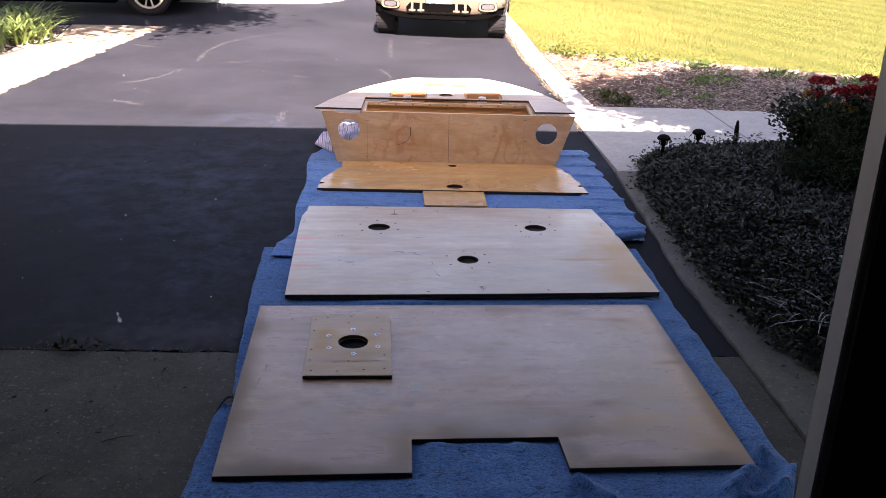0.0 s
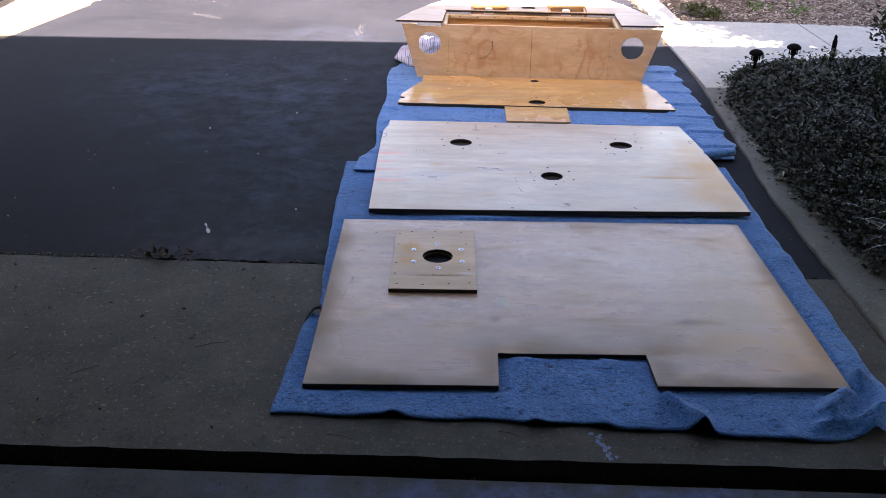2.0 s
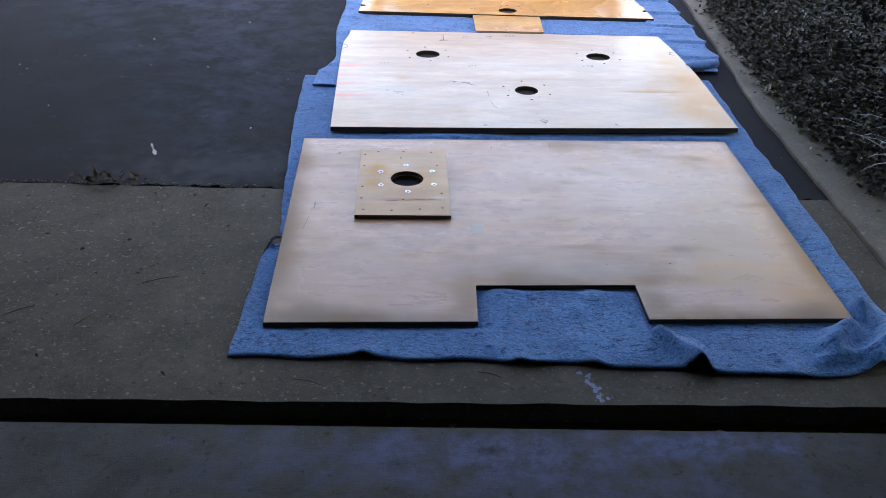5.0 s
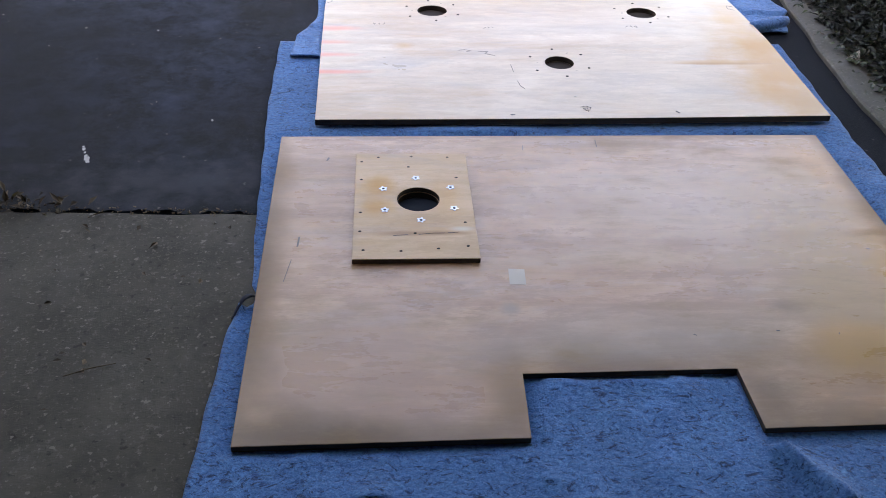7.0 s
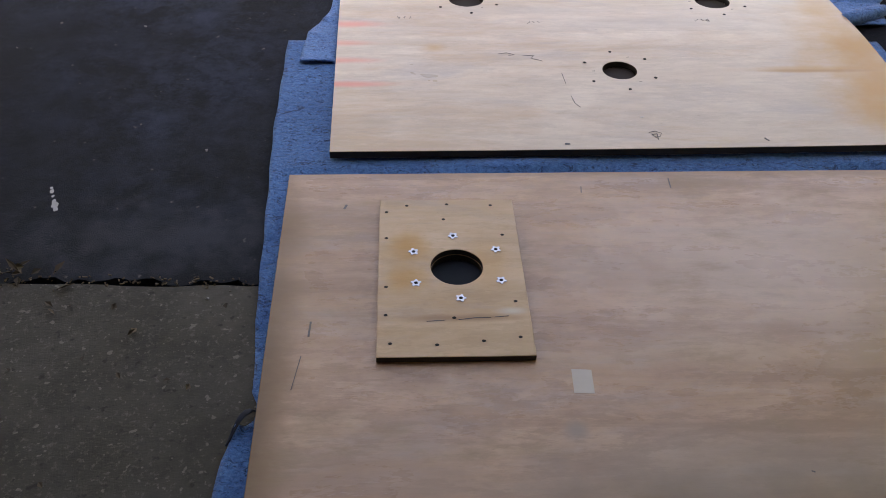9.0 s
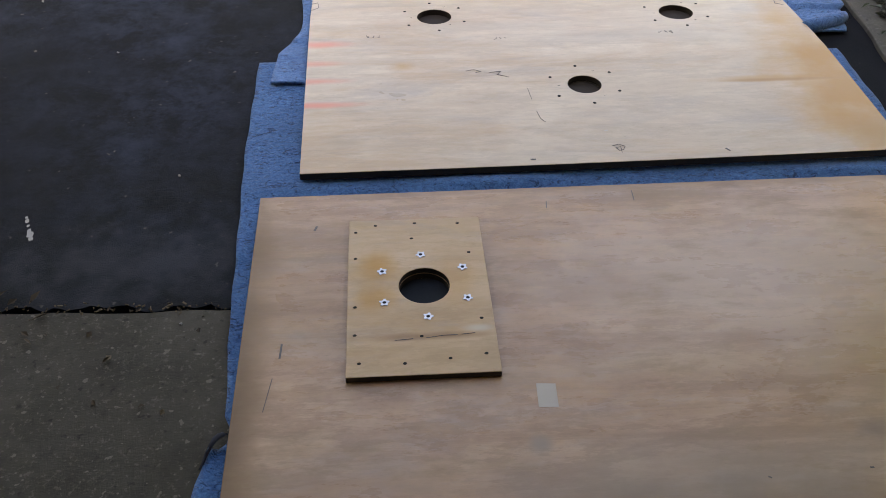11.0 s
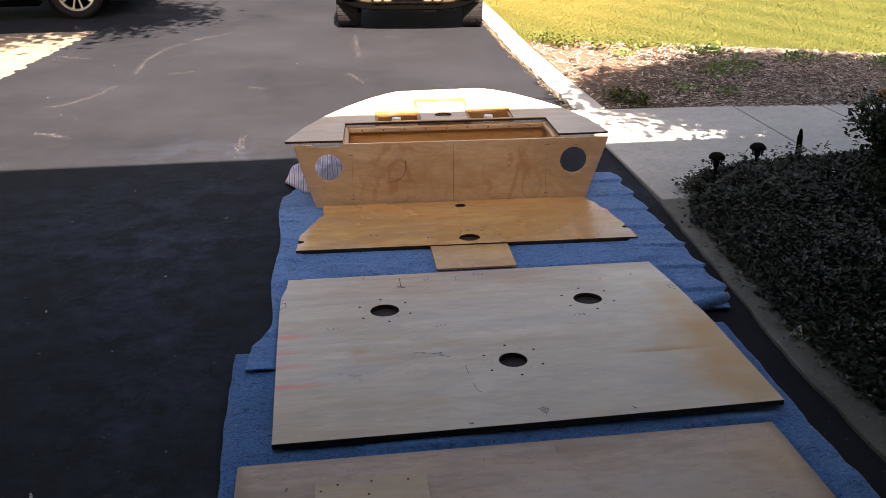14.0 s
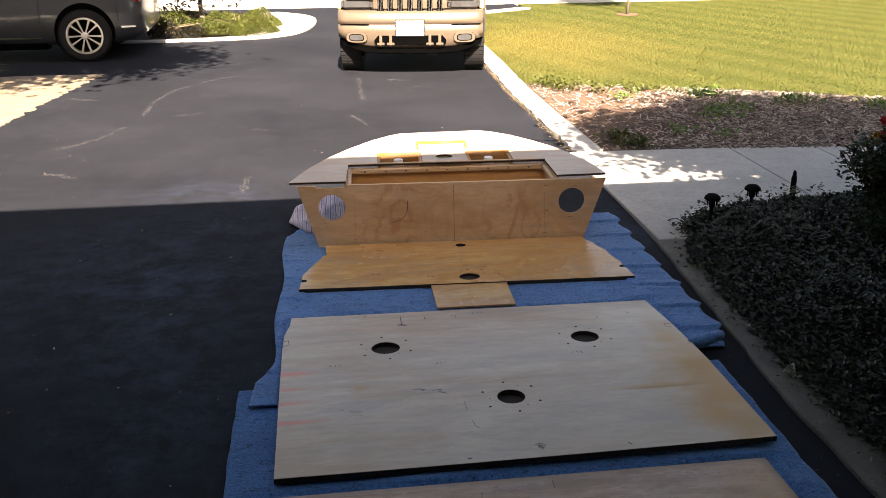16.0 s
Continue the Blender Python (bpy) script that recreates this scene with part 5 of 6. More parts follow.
v, f = boxes_raw(c, np.stack([rng.uniform(0.014, 0.055, k), rng.uniform(0.006, 0.015, k), rng.uniform(0.002, 0.005, k)], 1), rng.uniform(0, 6.283, k))
tagged(raw("wood_chips", v, f, CHIP), "weathered grey-brown wood chip mulch", "mulch", kind="stuff")
c = np.stack([rng.uniform(-5.6, -3.75, 3500), rng.uniform(8.5, 12.35, 3500), rng.uniform(0.0, 0.02, 3500)], 1)
c = c[c[:, 0] < -3.72 - 0.18 * np.abs(11.2 - c[:, 1])]
k = len(c)
setting("ground_lily_bed", prism([(-6.5, 7.4), (-4.12, 7.4), (-3.97, 9.6), (-3.74, 11.2), (-3.92, 12.44), (-6.5, 12.44)], -0.06, 0.0), SOIL, "mulched lily bed beside the drive", "soil")
v, f = boxes_raw(c, np.stack([rng.uniform(0.02, 0.07, k), rng.uniform(0.01, 0.025, k), rng.uniform(0.003, 0.008, k)], 1), rng.uniform(0, 6.283, k))
tagged(raw("wood_chips", v, f, CHIP), "brown wood chip mulch under lilies", "mulch", kind="stuff")

lawn = [(1.97, 11.0), (2.9, 10.6), (3.9, 9.85), (5.06, 9.15), (7.0, 8.3), (16, 4), (30, 4), (30, 20), (3.7, 20), (3.7, 19.3), (2.62, 18.3), (2.2, 17.2), (2.06, 15.5), (2.02, 12.6), (1.97, 11.2)]
setting("ground_lawn", prism(lawn, -0.06, -0.012), LAWN, "mown lawn beside the drive", "lawn")
pts = []
want = 300000
x = rng.uniform(1.95, 13.5, want * 2)
y = rng.uniform(8.2, 19.9, want * 2)
edge_y = np.array([mulch_edge(q) for q in np.linspace(1.9, 13.6, 400)])
ey = np.interp(x, np.linspace(1.9, 13.6, 400), edge_y)
right = np.interp(y, [8, 11, 12.6, 15.5, 17.2, 18.3, 19.2], [1.97, 1.97, 2.03, 2.06, 2.2, 2.6, 3.7])
keep = (y > ey - 0.05) & (x > right) & (x < 1.5 + 0.62 * y) & (rng.random(len(x)) < np.clip(1.5 - (y - 9) / 14, 0.5, 1))
x, y = x[keep][:want], y[keep][:want]
k = len(x)
base = np.stack([x, y, np.full(k, -0.012)], 1)
a = rng.uniform(0, 6.283, k)
way = np.stack([np.cos(a) * 0.75, np.sin(a) * 0.75, np.full(k, 0.6)], 1)
way /= np.linalg.norm(way, axis=1, keepdims=True)
L = rng.uniform(0.016, 0.032, k)[:, None]
side = np.stack([-way[:, 1], way[:, 0], np.zeros(k)], 1)
side = side / np.maximum(np.linalg.norm(side, axis=1, keepdims=True), 1e-6) * rng.uniform(0.002, 0.005, k)[:, None]
v = np.stack([base - side, base + side, base + way * L], 1).reshape(-1, 3)
tagged(raw("lawn_grass", v, np.arange(3 * k).reshape(-1, 3), GRASS), "sunlit yellow-green mown grass in stripes", "grass", kind="stuff")


def weed(x, y, r, h, k, mat, label="low green weed growing in the mulch"):
    p = np.stack([r * rng.normal(size=k) * 0.5, r * rng.normal(size=k) * 0.5, rng.uniform(0.005, h, k)], 1)
    ob = leaves("weed", p, mat, 0.055, 0.026, None, 0.6)
    ob.location = (x, y, 0.0)
    tagged(ob, label, "weed", "weeds in the mulch", "stuff")


for x, y, r, h, k in ((2.16, 8.25, 0.13, 0.09, 130), (2.28, 8.08, 0.10, 0.08, 90), (2.30, 10.62, 0.22, 0.10, 170), (2.15, 10.8, 0.16, 0.1, 120), (2.62, 10.35, 0.12, 0.09, 70), (3.05, 10.35, 0.22, 0.07, 120), (2.75, 10.0, 0.10, 0.08, 45),
                      (3.35, 9.1, 0.22, 0.06, 90), (3.55, 9.3, 0.25, 0.05, 90), (2.75, 8.5, 0.12, 0.07, 45), (3.1, 8.3, 0.1, 0.07, 35), (4.3, 9.5, 0.2, 0.08, 110), (3.6, 10.0, 0.2, 0.08, 110), (5.0, 9.15, 0.25, 0.08, 140)):
    weed(x, y, r, h, k, HEDGE if y > 10 or x < 2.4 else GREEN)

# planting island at the drive's bend
setting("ground_island", prism([(-9, 15.35), (-4, 15.33), (-1.6, 15.4), (-1.05, 15.75), (-1.1, 18.2), (-1.6, 19.2), (-9, 19.4)], -0.06, 0.0), SOIL, "planted island at the drive's bend", "soil")


def mound(name, cx, cy, rx, ry, h, k, mat, label, ll=0.06, lw=0.04, cat="shrub"):
    th = empty(name, Matrix.Translation((cx, cy, 0.0)), label, cat)
    bm = bmesh.new()
    for b in range(14):
        a = rng.uniform(0, 6.283)
        t = tube([(0, 0, 0), (0.4 * rx * math.cos(a), 0.4 * ry * math.sin(a), 0.6 * h), (0.8 * rx * math.cos(a), 0.8 * ry * math.sin(a), 0.75 * h)], [0.012, 0.008, 0.003], 5)
        me = bpy.data.meshes.new("t")
        t.to_mesh(me)
        t.free()
        bm.from_mesh(me)
        bpy.data.meshes.remove(me)
    part("branches", bm, STEM, th)
    a, r = rng.uniform(0, 6.283, k), np.sqrt(rng.random(k))
    x, y = rx * r * np.cos(a), ry * r * np.sin(a)
    lump = np.array([0.75 + 0.5 * noise.noise((p * 3.1 + cx, q * 3.1 + cy, 2)) for p, q in zip(x, y)])
    z = h * np.sqrt(np.maximum(0.05, 1 - r ** 2.5)) * lump * (1 - 0.5 * rng.random(k) ** 2)
    leaves("foliage", np.stack([x, y, np.maximum(z, 0.01)], 1), mat, ll, lw, th, 0.7)


mound("hedge_shrub", -1.50, 16.0, 0.64, 0.52, 0.36, 15000, HEDGE, "sunlit yellow-green rounded hedge shrub", 0.030, 0.020)
mound("hedge_shrub", -1.45, 16.9, 0.60, 0.6, 0.30, 6000, HEDGE, "sunlit yellow-green rounded hedge shrub", 0.034, 0.023)
mound("hedge_shrub", -2.55, 17.2, 0.75, 0.7, 0.30, 6500, HEDGE, "sunlit yellow-green rounded hedge shrub", 0.034, 0.023)
mound("hedge_shrub", -3.6, 17.3, 0.70, 0.6, 0.28, 4500, HEDGE, "sunlit yellow-green rounded hedge shrub", 0.034, 0.023)
mound("low_shrub", -2.62, 15.72, 0.75, 0.36, 0.27, 4200, SHADY, "low dark brown-green creeping shrub by the kerb", 0.06, 0.016)
mound("low_shrub", -3.9, 15.85, 0.75, 0.38, 0.27, 4200, SHADY, "low dark brown-green creeping shrub by the kerb", 0.06, 0.016)


def tree(name, x, y, trunk_r, clear, crown_c, crown_r, k, mat, label, leaf=0.10, lean=(0, 0), clumps=40, droop=0.0):
    """A tapered trunk with limbs, and a crown of leaf clumps with gaps. crown_c is relative to the foot."""
    th = empty(name, Matrix.Translation((x, y, -0.02)), label, "tree")
    cc = Vector(crown_c)
    fork = Vector((lean[0], lean[1], clear))
    trunk = [Vector((0, 0, 0)), fork * 0.3 + Vector((0.02, 0.01, 0)), fork * 0.7, fork, fork.lerp(cc, 0.6), cc + Vector((0, 0, crown_r[2] * 0.6))]
    part("trunk", tube(trunk, [trunk_r * 1.35, trunk_r, trunk_r * 0.85, trunk_r * 0.75, trunk_r * 0.5, trunk_r * 0.15], 12), BARK, th, smooth=True)
    pos = []
    for b in range(clumps):
        d = rng.normal(size=3)
        d = d / np.linalg.norm(d) * rng.uniform(0.45, 1.0)
        c = cc + Vector((d[0] * crown_r[0], d[1] * crown_r[1], d[2] * crown_r[2]))
        if b < 14:
            s = fork.lerp(cc, rng.uniform(0.0, 0.7))
            part("limb", tube([s, s.lerp(c, 0.5) + Vector((0, 0, 0.1)), c], [trunk_r * 0.35, trunk_r * 0.2, trunk_r * 0.05], 6), BARK, th)
        q = k // clumps
        s = 0.28 * (sum(crown_r) / 3)
        pp = rng.normal(size=(q, 3)) * np.array([s, s, s * 0.7]) * 0.75 + np.array(c)
        pp[:, 2] -= droop * np.abs(rng.normal(size=q))
        pos.append(pp)
    pos = np.concatenate(pos)
    pos[:, 2] = np.maximum(pos[:, 2], 0.1)
    leaves("crown", pos, mat, leaf, leaf * 0.6, th, 0.4)
    return th


tree("street_tree", 5.2, 17.6, 0.022, 1.5, (0, 0, 2.1), (0.7, 0.5, 0.7), 2600, GREEN, "young staked sapling on the lawn", 0.09)
wood = prism(circle(5.2, 17.6, 0.20, 20), -0.05, 0.004)
setting("ground_tree_ring", wood, MULCH, "brown mulch ring round the sapling", "mulch ring")
tree("weeping_tree", -2.15, 17.0, 0.045, 0.5, (0.0, -0.1, 1.15), (0.75, 0.6, 0.5), 2200, SHADY, "small dark weeping tree in the island", 0.09, droop=0.25)
# both shade trees stand out of view, crowns placed for their shadows
tree("shade_tree", 6.1, 4.6, 0.14, 1.7, (-1.92, -0.05, 2.92), (1.9, 0.95, 0.95), 52000, GREEN, "unseen broad tree placed to shade the walk and bed", 0.11, clumps=130)
tree("shade_tree", -6.2, 7.9, 0.16, 2.6, (1.75, 0.50, 4.3), (2.9, 1.15, 1.0), 34000, GREEN, "unseen broad tree placed to shade the saloon and strip", 0.13, (0.5, 0.1), clumps=90)

# ---- cars ----
TYRE = plain("tyre_rubber", (0.012, 0.012, 0.013), 0.85, vary=0.3, scale=60, spec=0.15)
ALLOY = plain("alloy_wheel", (0.62, 0.63, 0.65), 0.3, 1.0, vary=0.06)
CHROME = plain("chrome", (0.80, 0.80, 0.80), 0.12, 1.0, vary=0.02, bump=0)
GLASS = plain("tinted_car_glass", (0.02, 0.025, 0.03), 0.05, vary=0.05, bump=0, spec=0.8)
LENS = plain("headlamp_lens", (0.055, 0.056, 0.058), 0.15, 0.3, vary=0.3)
TRIM = plain("black_car_trim", (0.015, 0.015, 0.016), 0.5, vary=0.2)
# near black: depth and shade of recesses as colour, also black plastic
BLACK = plain("recess_shade_black", (0.0009, 0.0009, 0.0009), 0.95, vary=0.2, spec=0.02)
GOLD = plain("champagne_car_paint", (0.105, 0.080, 0.058), 0.36, 0.25, vary=0.04, bump=0, coat=0.6)
SILVER = plain("grey_car_paint", (0.062, 0.067, 0.079), 0.30, 0.7, vary=0.04, bump=0, coat=0.8)
PLATE = plain("plate_enamel", (0.72, 0.74, 0.76), 0.4, vary=0.04)
BLUEBAR = plain("plate_ink", (0.12, 0.16, 0.30), 0.5)
TAIL = plain("tail_lamp", (0.30, 0.01, 0.012), 0.15, vary=0.1)


def wheel(parent, m, R, W, rim_r, spokes, mat_rim):
    """Turned round local z, its outer face at +z."""
    h = W / 2
    prof = [(rim_r, -h * 0.9), (rim_r + 0.02, -h), (R - 0.035, -h * 0.98), (R - 0.008, -h * 0.78), (R, -h * 0.5), (R, h * 0.5), (R - 0.008, h * 0.78), (R - 0.035, h * 0.98), (rim_r + 0.02, h), (rim_r, h * 0.9)]
    bm = lathe(prof, 44, False)
    for i in range(44):
        a = 2 * math.pi * (i + 0.5) / 44
        for zz in (-0.33, 0.0, 0.33):
            box(bm, (R * math.cos(a), R * math.sin(a), zz * W), (0.006, 0.036, 0.058), 0, 1, Matrix.Rotation(a, 4, "Z"))
    ob = part("wheel", bm, TYRE, parent)
    ob.matrix_basis = m
    part("rim", lathe([(rim_r + 0.004, h * 0.5), (rim_r + 0.004, h * 1.0), (rim_r - 0.018, h * 1.0), (rim_r - 0.022, h * 0.72)], 40, False), mat_rim, ob)
    # black disc standing in for the shade behind the spokes
    part("spoke_shade_disc", lathe([(rim_r - 0.01, h * 0.2), (rim_r - 0.012, h * 0.34)], 24), BLACK, ob)
    bm = bmesh.new()
    for i in range(spokes):
        a = 2 * math.pi * i / spokes + (0.12 if i % 2 else -0.12) * (10 / spokes) * 0.4
        mm = Matrix.Rotation(a, 4, "Z") @ Matrix.Translation(((rim_r - 0.01) / 2 + 0.015, 0, h * 0.78))
        t = prism([(-0.5, -0.30), (0.5, -0.62), (0.5, 0.62), (-0.5, 0.30)], -0.5, 0.5)
        t.transform(mm @ Matrix.Diagonal((rim_r - 0.045, 0.020, 0.03, 1)))
        me = bpy.data.meshes.new("t")
        t.to_mesh(me)
        t.free()
        bm.from_mesh(me)
        bpy.data.meshes.remove(me)
    part("spokes", bm, mat_rim, ob)
    part("hub_cap", lathe([(0.045, h * 0.7), (0.045, h * 0.95), (0.03, h * 1.02)], 20), mat_rim, ob)
    return ob


def loft(sections):
    """A skin through rings of equal length, closed at both ends."""
    bm = bmesh.new()
    rings = [[bm.verts.new(p) for p in s] for s in sections]
    n = len(rings[0])
    for a, b in zip(rings, rings[1:]):
        for i in range(n):
            bm.faces.new((a[i], a[(i + 1) % n], b[(i + 1) % n], b[i]))
    bm.faces.new(rings[0])
    bm.faces.new(rings[-1])
    return bm


def rounded(w, z0, z1, r, y, crown=0.0, tuck=0.0):
    """A ring in the x-z plane: a rounded rectangle of half width w."""
    pts = []
    for cx, cz, a0 in ((w - r, z1 - r, 0), (-w + r, z1 - r, 90), (-w + r + tuck, z0 + r, 180), (w - r - tuck, z0 + r, 270)):
        for q in range(5):
            a = math.radians(a0 + 22.5 * q)
            x, z = cx + r * math.cos(a), cz + r * math.sin(a)
            pts.append((x, y, z + (crown * (1 - (x / w) ** 2) if z > (z0 + z1) / 2 else 0)))
    return pts


# off-roader facing the garage: local front is -y
jeep = empty("off_road_car", Matrix.Translation((0.855, 12.05, 0.0)) @ Matrix.Rotation(math.radians(-8.5), 4, "Z"), "champagne off-road car parked on the asphalt drive", "car")
secs = [rounded(0.74, 0.46, 0.84, 0.06, -0.10), rounded(0.80, 0.44, 0.88, 0.08, -0.06, 0.02), rounded(0.84, 0.42, 0.93, 0.09, 0.08, 0.03), rounded(0.86, 0.42, 0.98, 0.09, 0.5, 0.03), rounded(0.87, 0.42, 1.02, 0.09, 1.1, 0.03),
        rounded(0.87, 0.42, 1.04, 0.08, 2.4, 0.02), rounded(0.86, 0.42, 1.04, 0.08, 3.7, 0.02), rounded(0.80, 0.44, 1.0, 0.08, 3.95, 0.02)]
part("body", loft(secs), GOLD, jeep, smooth=False)
secs = [rounded(0.80, 0.98, 1.06, 0.03, 1.05), rounded(0.70, 0.98, 1.56, 0.10, 1.75, 0.02), rounded(0.70, 0.98, 1.62, 0.10, 2.3, 0.02), rounded(0.70, 0.98, 1.60, 0.10, 3.5, 0.02), rounded(0.76, 0.98, 1.10, 0.03, 3.92)]
part("cabin", loft(secs), GLASS, jeep)
part("roof", boxed((0, 2.6, 1.62), (1.30, 1.9, 0.05), 0.02), GOLD, jeep)
# front: bumper with a lower air slot, grille, lamps
slot = [(-0.39, 0.362), (0.39, 0.362), (0.405, 0.41), (0.36, 0.462), (-0.36, 0.462), (-0.405, 0.41)]
secs = []
for x in np.linspace(-0.815, 0.815, 23):
    zb = 0.303 + 0.135 * (abs(x) / 0.815) ** 5
    dy = 0.10 * (abs(x) / 0.815) ** 3
    prof = ((-0.28, 0.732), (-0.345, 0.722), (-0.378, 0.69), (-0.388, 0.63), (-0.388, 0.598), (-0.372, 0.588), (-0.372, 0.574), (-0.386, 0.564), (-0.384, 0.50), (-0.374, 0.42), (-0.352, zb + 0.045), (-0.31, zb + 0.008), (-0.22, zb), (-0.12, zb), (-0.12, 0.70))
    secs.append([(x, y + dy, max(z, zb)) for y, z in prof])
part("front_bumper", loft(secs), GOLD, jeep, smooth=True)
# solid black plate on the bumper, the slot's shade put into its colour
bm = prism(slot, 0, 0.02)
bm.transform(Matrix.Translation((0, -0.362, 0)) @ Matrix.Rotation(math.radians(90), 4, "X"))
part("air_slot", bm, BLACK, jeep)
secs = []
for x in np.linspace(-0.80, 0.80, 21):
    zb = 0.303 + 0.135 * (abs(x) / 0.815) ** 5
    dy = 0.10 * (abs(x) / 0.815) ** 3
    secs.append([(x, -0.338 + dy, zb + 0.016), (x, -0.330 + dy, zb - 0.040), (x, -0.30 + dy, zb - 0.052), (x, -0.22 + dy, zb - 0.045), (x, -0.22 + dy, zb + 0.01)])
part("valance", loft(secs), BLACK, jeep, "black plastic lower lip")


def oval(rx, rz, power=3.2, k=28):
    """A rounded rectangle in the x-z plane."""
    out = []
    for q in range(k):
        a = 2 * math.pi * q / k
        c, d = math.cos(a), math.sin(a)
        out.append((rx * math.copysign(abs(c) ** (2 / power), c), rz * math.copysign(abs(d) ** (2 / power), d)))
    return out


for sx in (-1, 1):
    place = Matrix.Translation((sx * 0.605, -0.334, 0.437)) @ Matrix.Rotation(math.radians(11 * sx), 4, "Z") @ Matrix.Rotation(math.radians(90), 4, "X")
    for name, rx, rz, za, zb, mat in (("fog_lamp_recess", 0.124, 0.060, -0.02, 0.005, BLACK), ("fog_lamp_surround", 0.120, 0.056, -0.02, 0.008, GOLD), ("fog_lamp_pocket", 0.088, 0.040, -0.02, 0.010, BLACK), ("fog_lamp", 0.078, 0.032, -0.02, 0.013, LENS)):
        bm = prism(oval(rx, rz), za, zb, (), 0.002)
        bm.transform(place)
        part(name, bm, mat, jeep)
    part("bumper_groove", boxed((sx * 0.62, -0.343, 0.581), (0.34, 0.012, 0.010), 0.003, 1, Matrix.Rotation(math.radians(12 * sx), 4, "Z")), BLACK, jeep)
# added dark block in place of the shade behind the bumper
part("bumper_shade_block", boxed((0, -0.15, 0.43), (1.56, 0.05, 0.22)), TRIM, jeep)
part("hood_front", boxed((0, -0.14, 0.86), (1.5, 0.30, 0.10), 0.04, 3), GOLD, jeep)
for i in range(7):
    x = -0.33 + 0.11 * i
    part("bumper_bar", boxed((x, -0.385, 0.41), (0.030, 0.03, 0.125), 0.010), GOLD if i in (0, 1, 5, 6) else BLACK, jeep)
    part("bumper_pad", boxed((x, -0.384, 0.372), (0.085, 0.03, 0.026), 0.006), GOLD if i in (0, 1, 5, 6) else BLACK, jeep)
for sx in (-1, 1):
    part("headlamp", boxed((sx * 0.60, -0.20, 0.795), (0.36, 0.16, 0.145), 0.04, 3), LENS, jeep, "clear rectangular headlamp")
    part("indicator", boxed((sx * 0.80, -0.11, 0.79), (0.05, 0.12, 0.13), 0.015), plain("amber_lens", (0.6, 0.35, 0.15), 0.2), jeep)
part("grille", boxed((0, -0.22, 0.815), (0.82, 0.20, 0.19), 0.03), GOLD, jeep)
for i in range(7):
    # slots are black blocks on the grille, their inner shade painted
    g = part("grille_slot", boxed((-0.33 + 0.11 * i, -0.3165, 0.80), (0.074, 0.02, 0.165), 0.008), BLACK, jeep)
    for q in range(3):
        part("grille_bar", boxed((-0.33 + 0.11 * i - 0.018 + 0.018 * q, -0.3295, 0.795), (0.0025, 0.004, 0.15)), ALLOY, g)
plate_ = part("number_plate", boxed((0, -0.402, 0.545), (0.31, 0.012, 0.16), 0.004), PLATE, jeep, "white plate with unreadable bars")
part("plate_frame", boxed((0, -0.396, 0.545), (0.335, 0.012, 0.185), 0.006), TRIM, plate_)
part("plate_bar", boxed((0, -0.4085, 0.478), (0.22, 0.002, 0.012)), BLUEBAR, plate_)
part("axle", boxed((0, 0.24, 0.24), (1.3, 0.10, 0.09), 0.03), TRIM, jeep)
part("differential", boxed((0.22, 0.20, 0.25), (0.26, 0.24, 0.17), 0.06), TRIM, jeep)
part("skid_plate", boxed((0, 0.05, 0.32), (1.1, 0.5, 0.06), 0.02), TRIM, jeep)
for sx in (-1, 1):
    for yy in (0.22, 2.84):
        mm = Matrix.Translation((sx * 0.715, yy, 0.352)) @ Matrix.Rotation(math.radians(90 * sx), 4, "Y")
        wheel(jeep, mm, 0.352, 0.235, 0.21, 5, ALLOY)
        part("wheel_arch", boxed((sx * 0.71, yy + 0.06, 0.52), (0.27, 0.62, 0.36), 0.10, 3), TRIM, jeep)

# grey saloon, seen from its side: local front is -x
car = empty("saloon_car", Matrix.Translation((-3.15, 13.50, 0.0)) @ Matrix.Rotation(math.radians(1.5), 4, "Z"), "dark silver saloon car parked across the drive", "car")


def side_ring(x, z0, z1, y0=0.03, y1=1.80, r=0.12, tuck=0.05):
    out = []
    for cy, cz, a0 in ((y1 - r, z1 - r, 0), (y0 + r, z1 - r, 90), (y0 + r + tuck, z0 + r, 180), (y1 - r - tuck, z0 + r, 270)):
        for q in range(6):
            a = math.radians(a0 + 18 * q)
            out.append((x, cy + r * math.cos(a), cz + r * math.sin(a)))
    return out


def body_ring(x, z0, z1, inset=0.0):
    """A saloon's cross-section: tucked sill, soft flank, shoulder line and rounded deck."""
    h = z1 - z0
    near = [(0.16, 0.0), (0.075, 0.03), (0.045, 0.12), (0.032, 0.28), (0.028, 0.45), (0.030, 0.60), (0.040, 0.70), (0.034, 0.76), (0.050, 0.84), (0.10, 0.93), (0.19, 0.985), (0.40, 1.0)]
    left = [(x, y + inset, z0 + f * h) for y, f in near]
    return left + [(x, 1.83 - y, z) for _, y, z in reversed(left)]


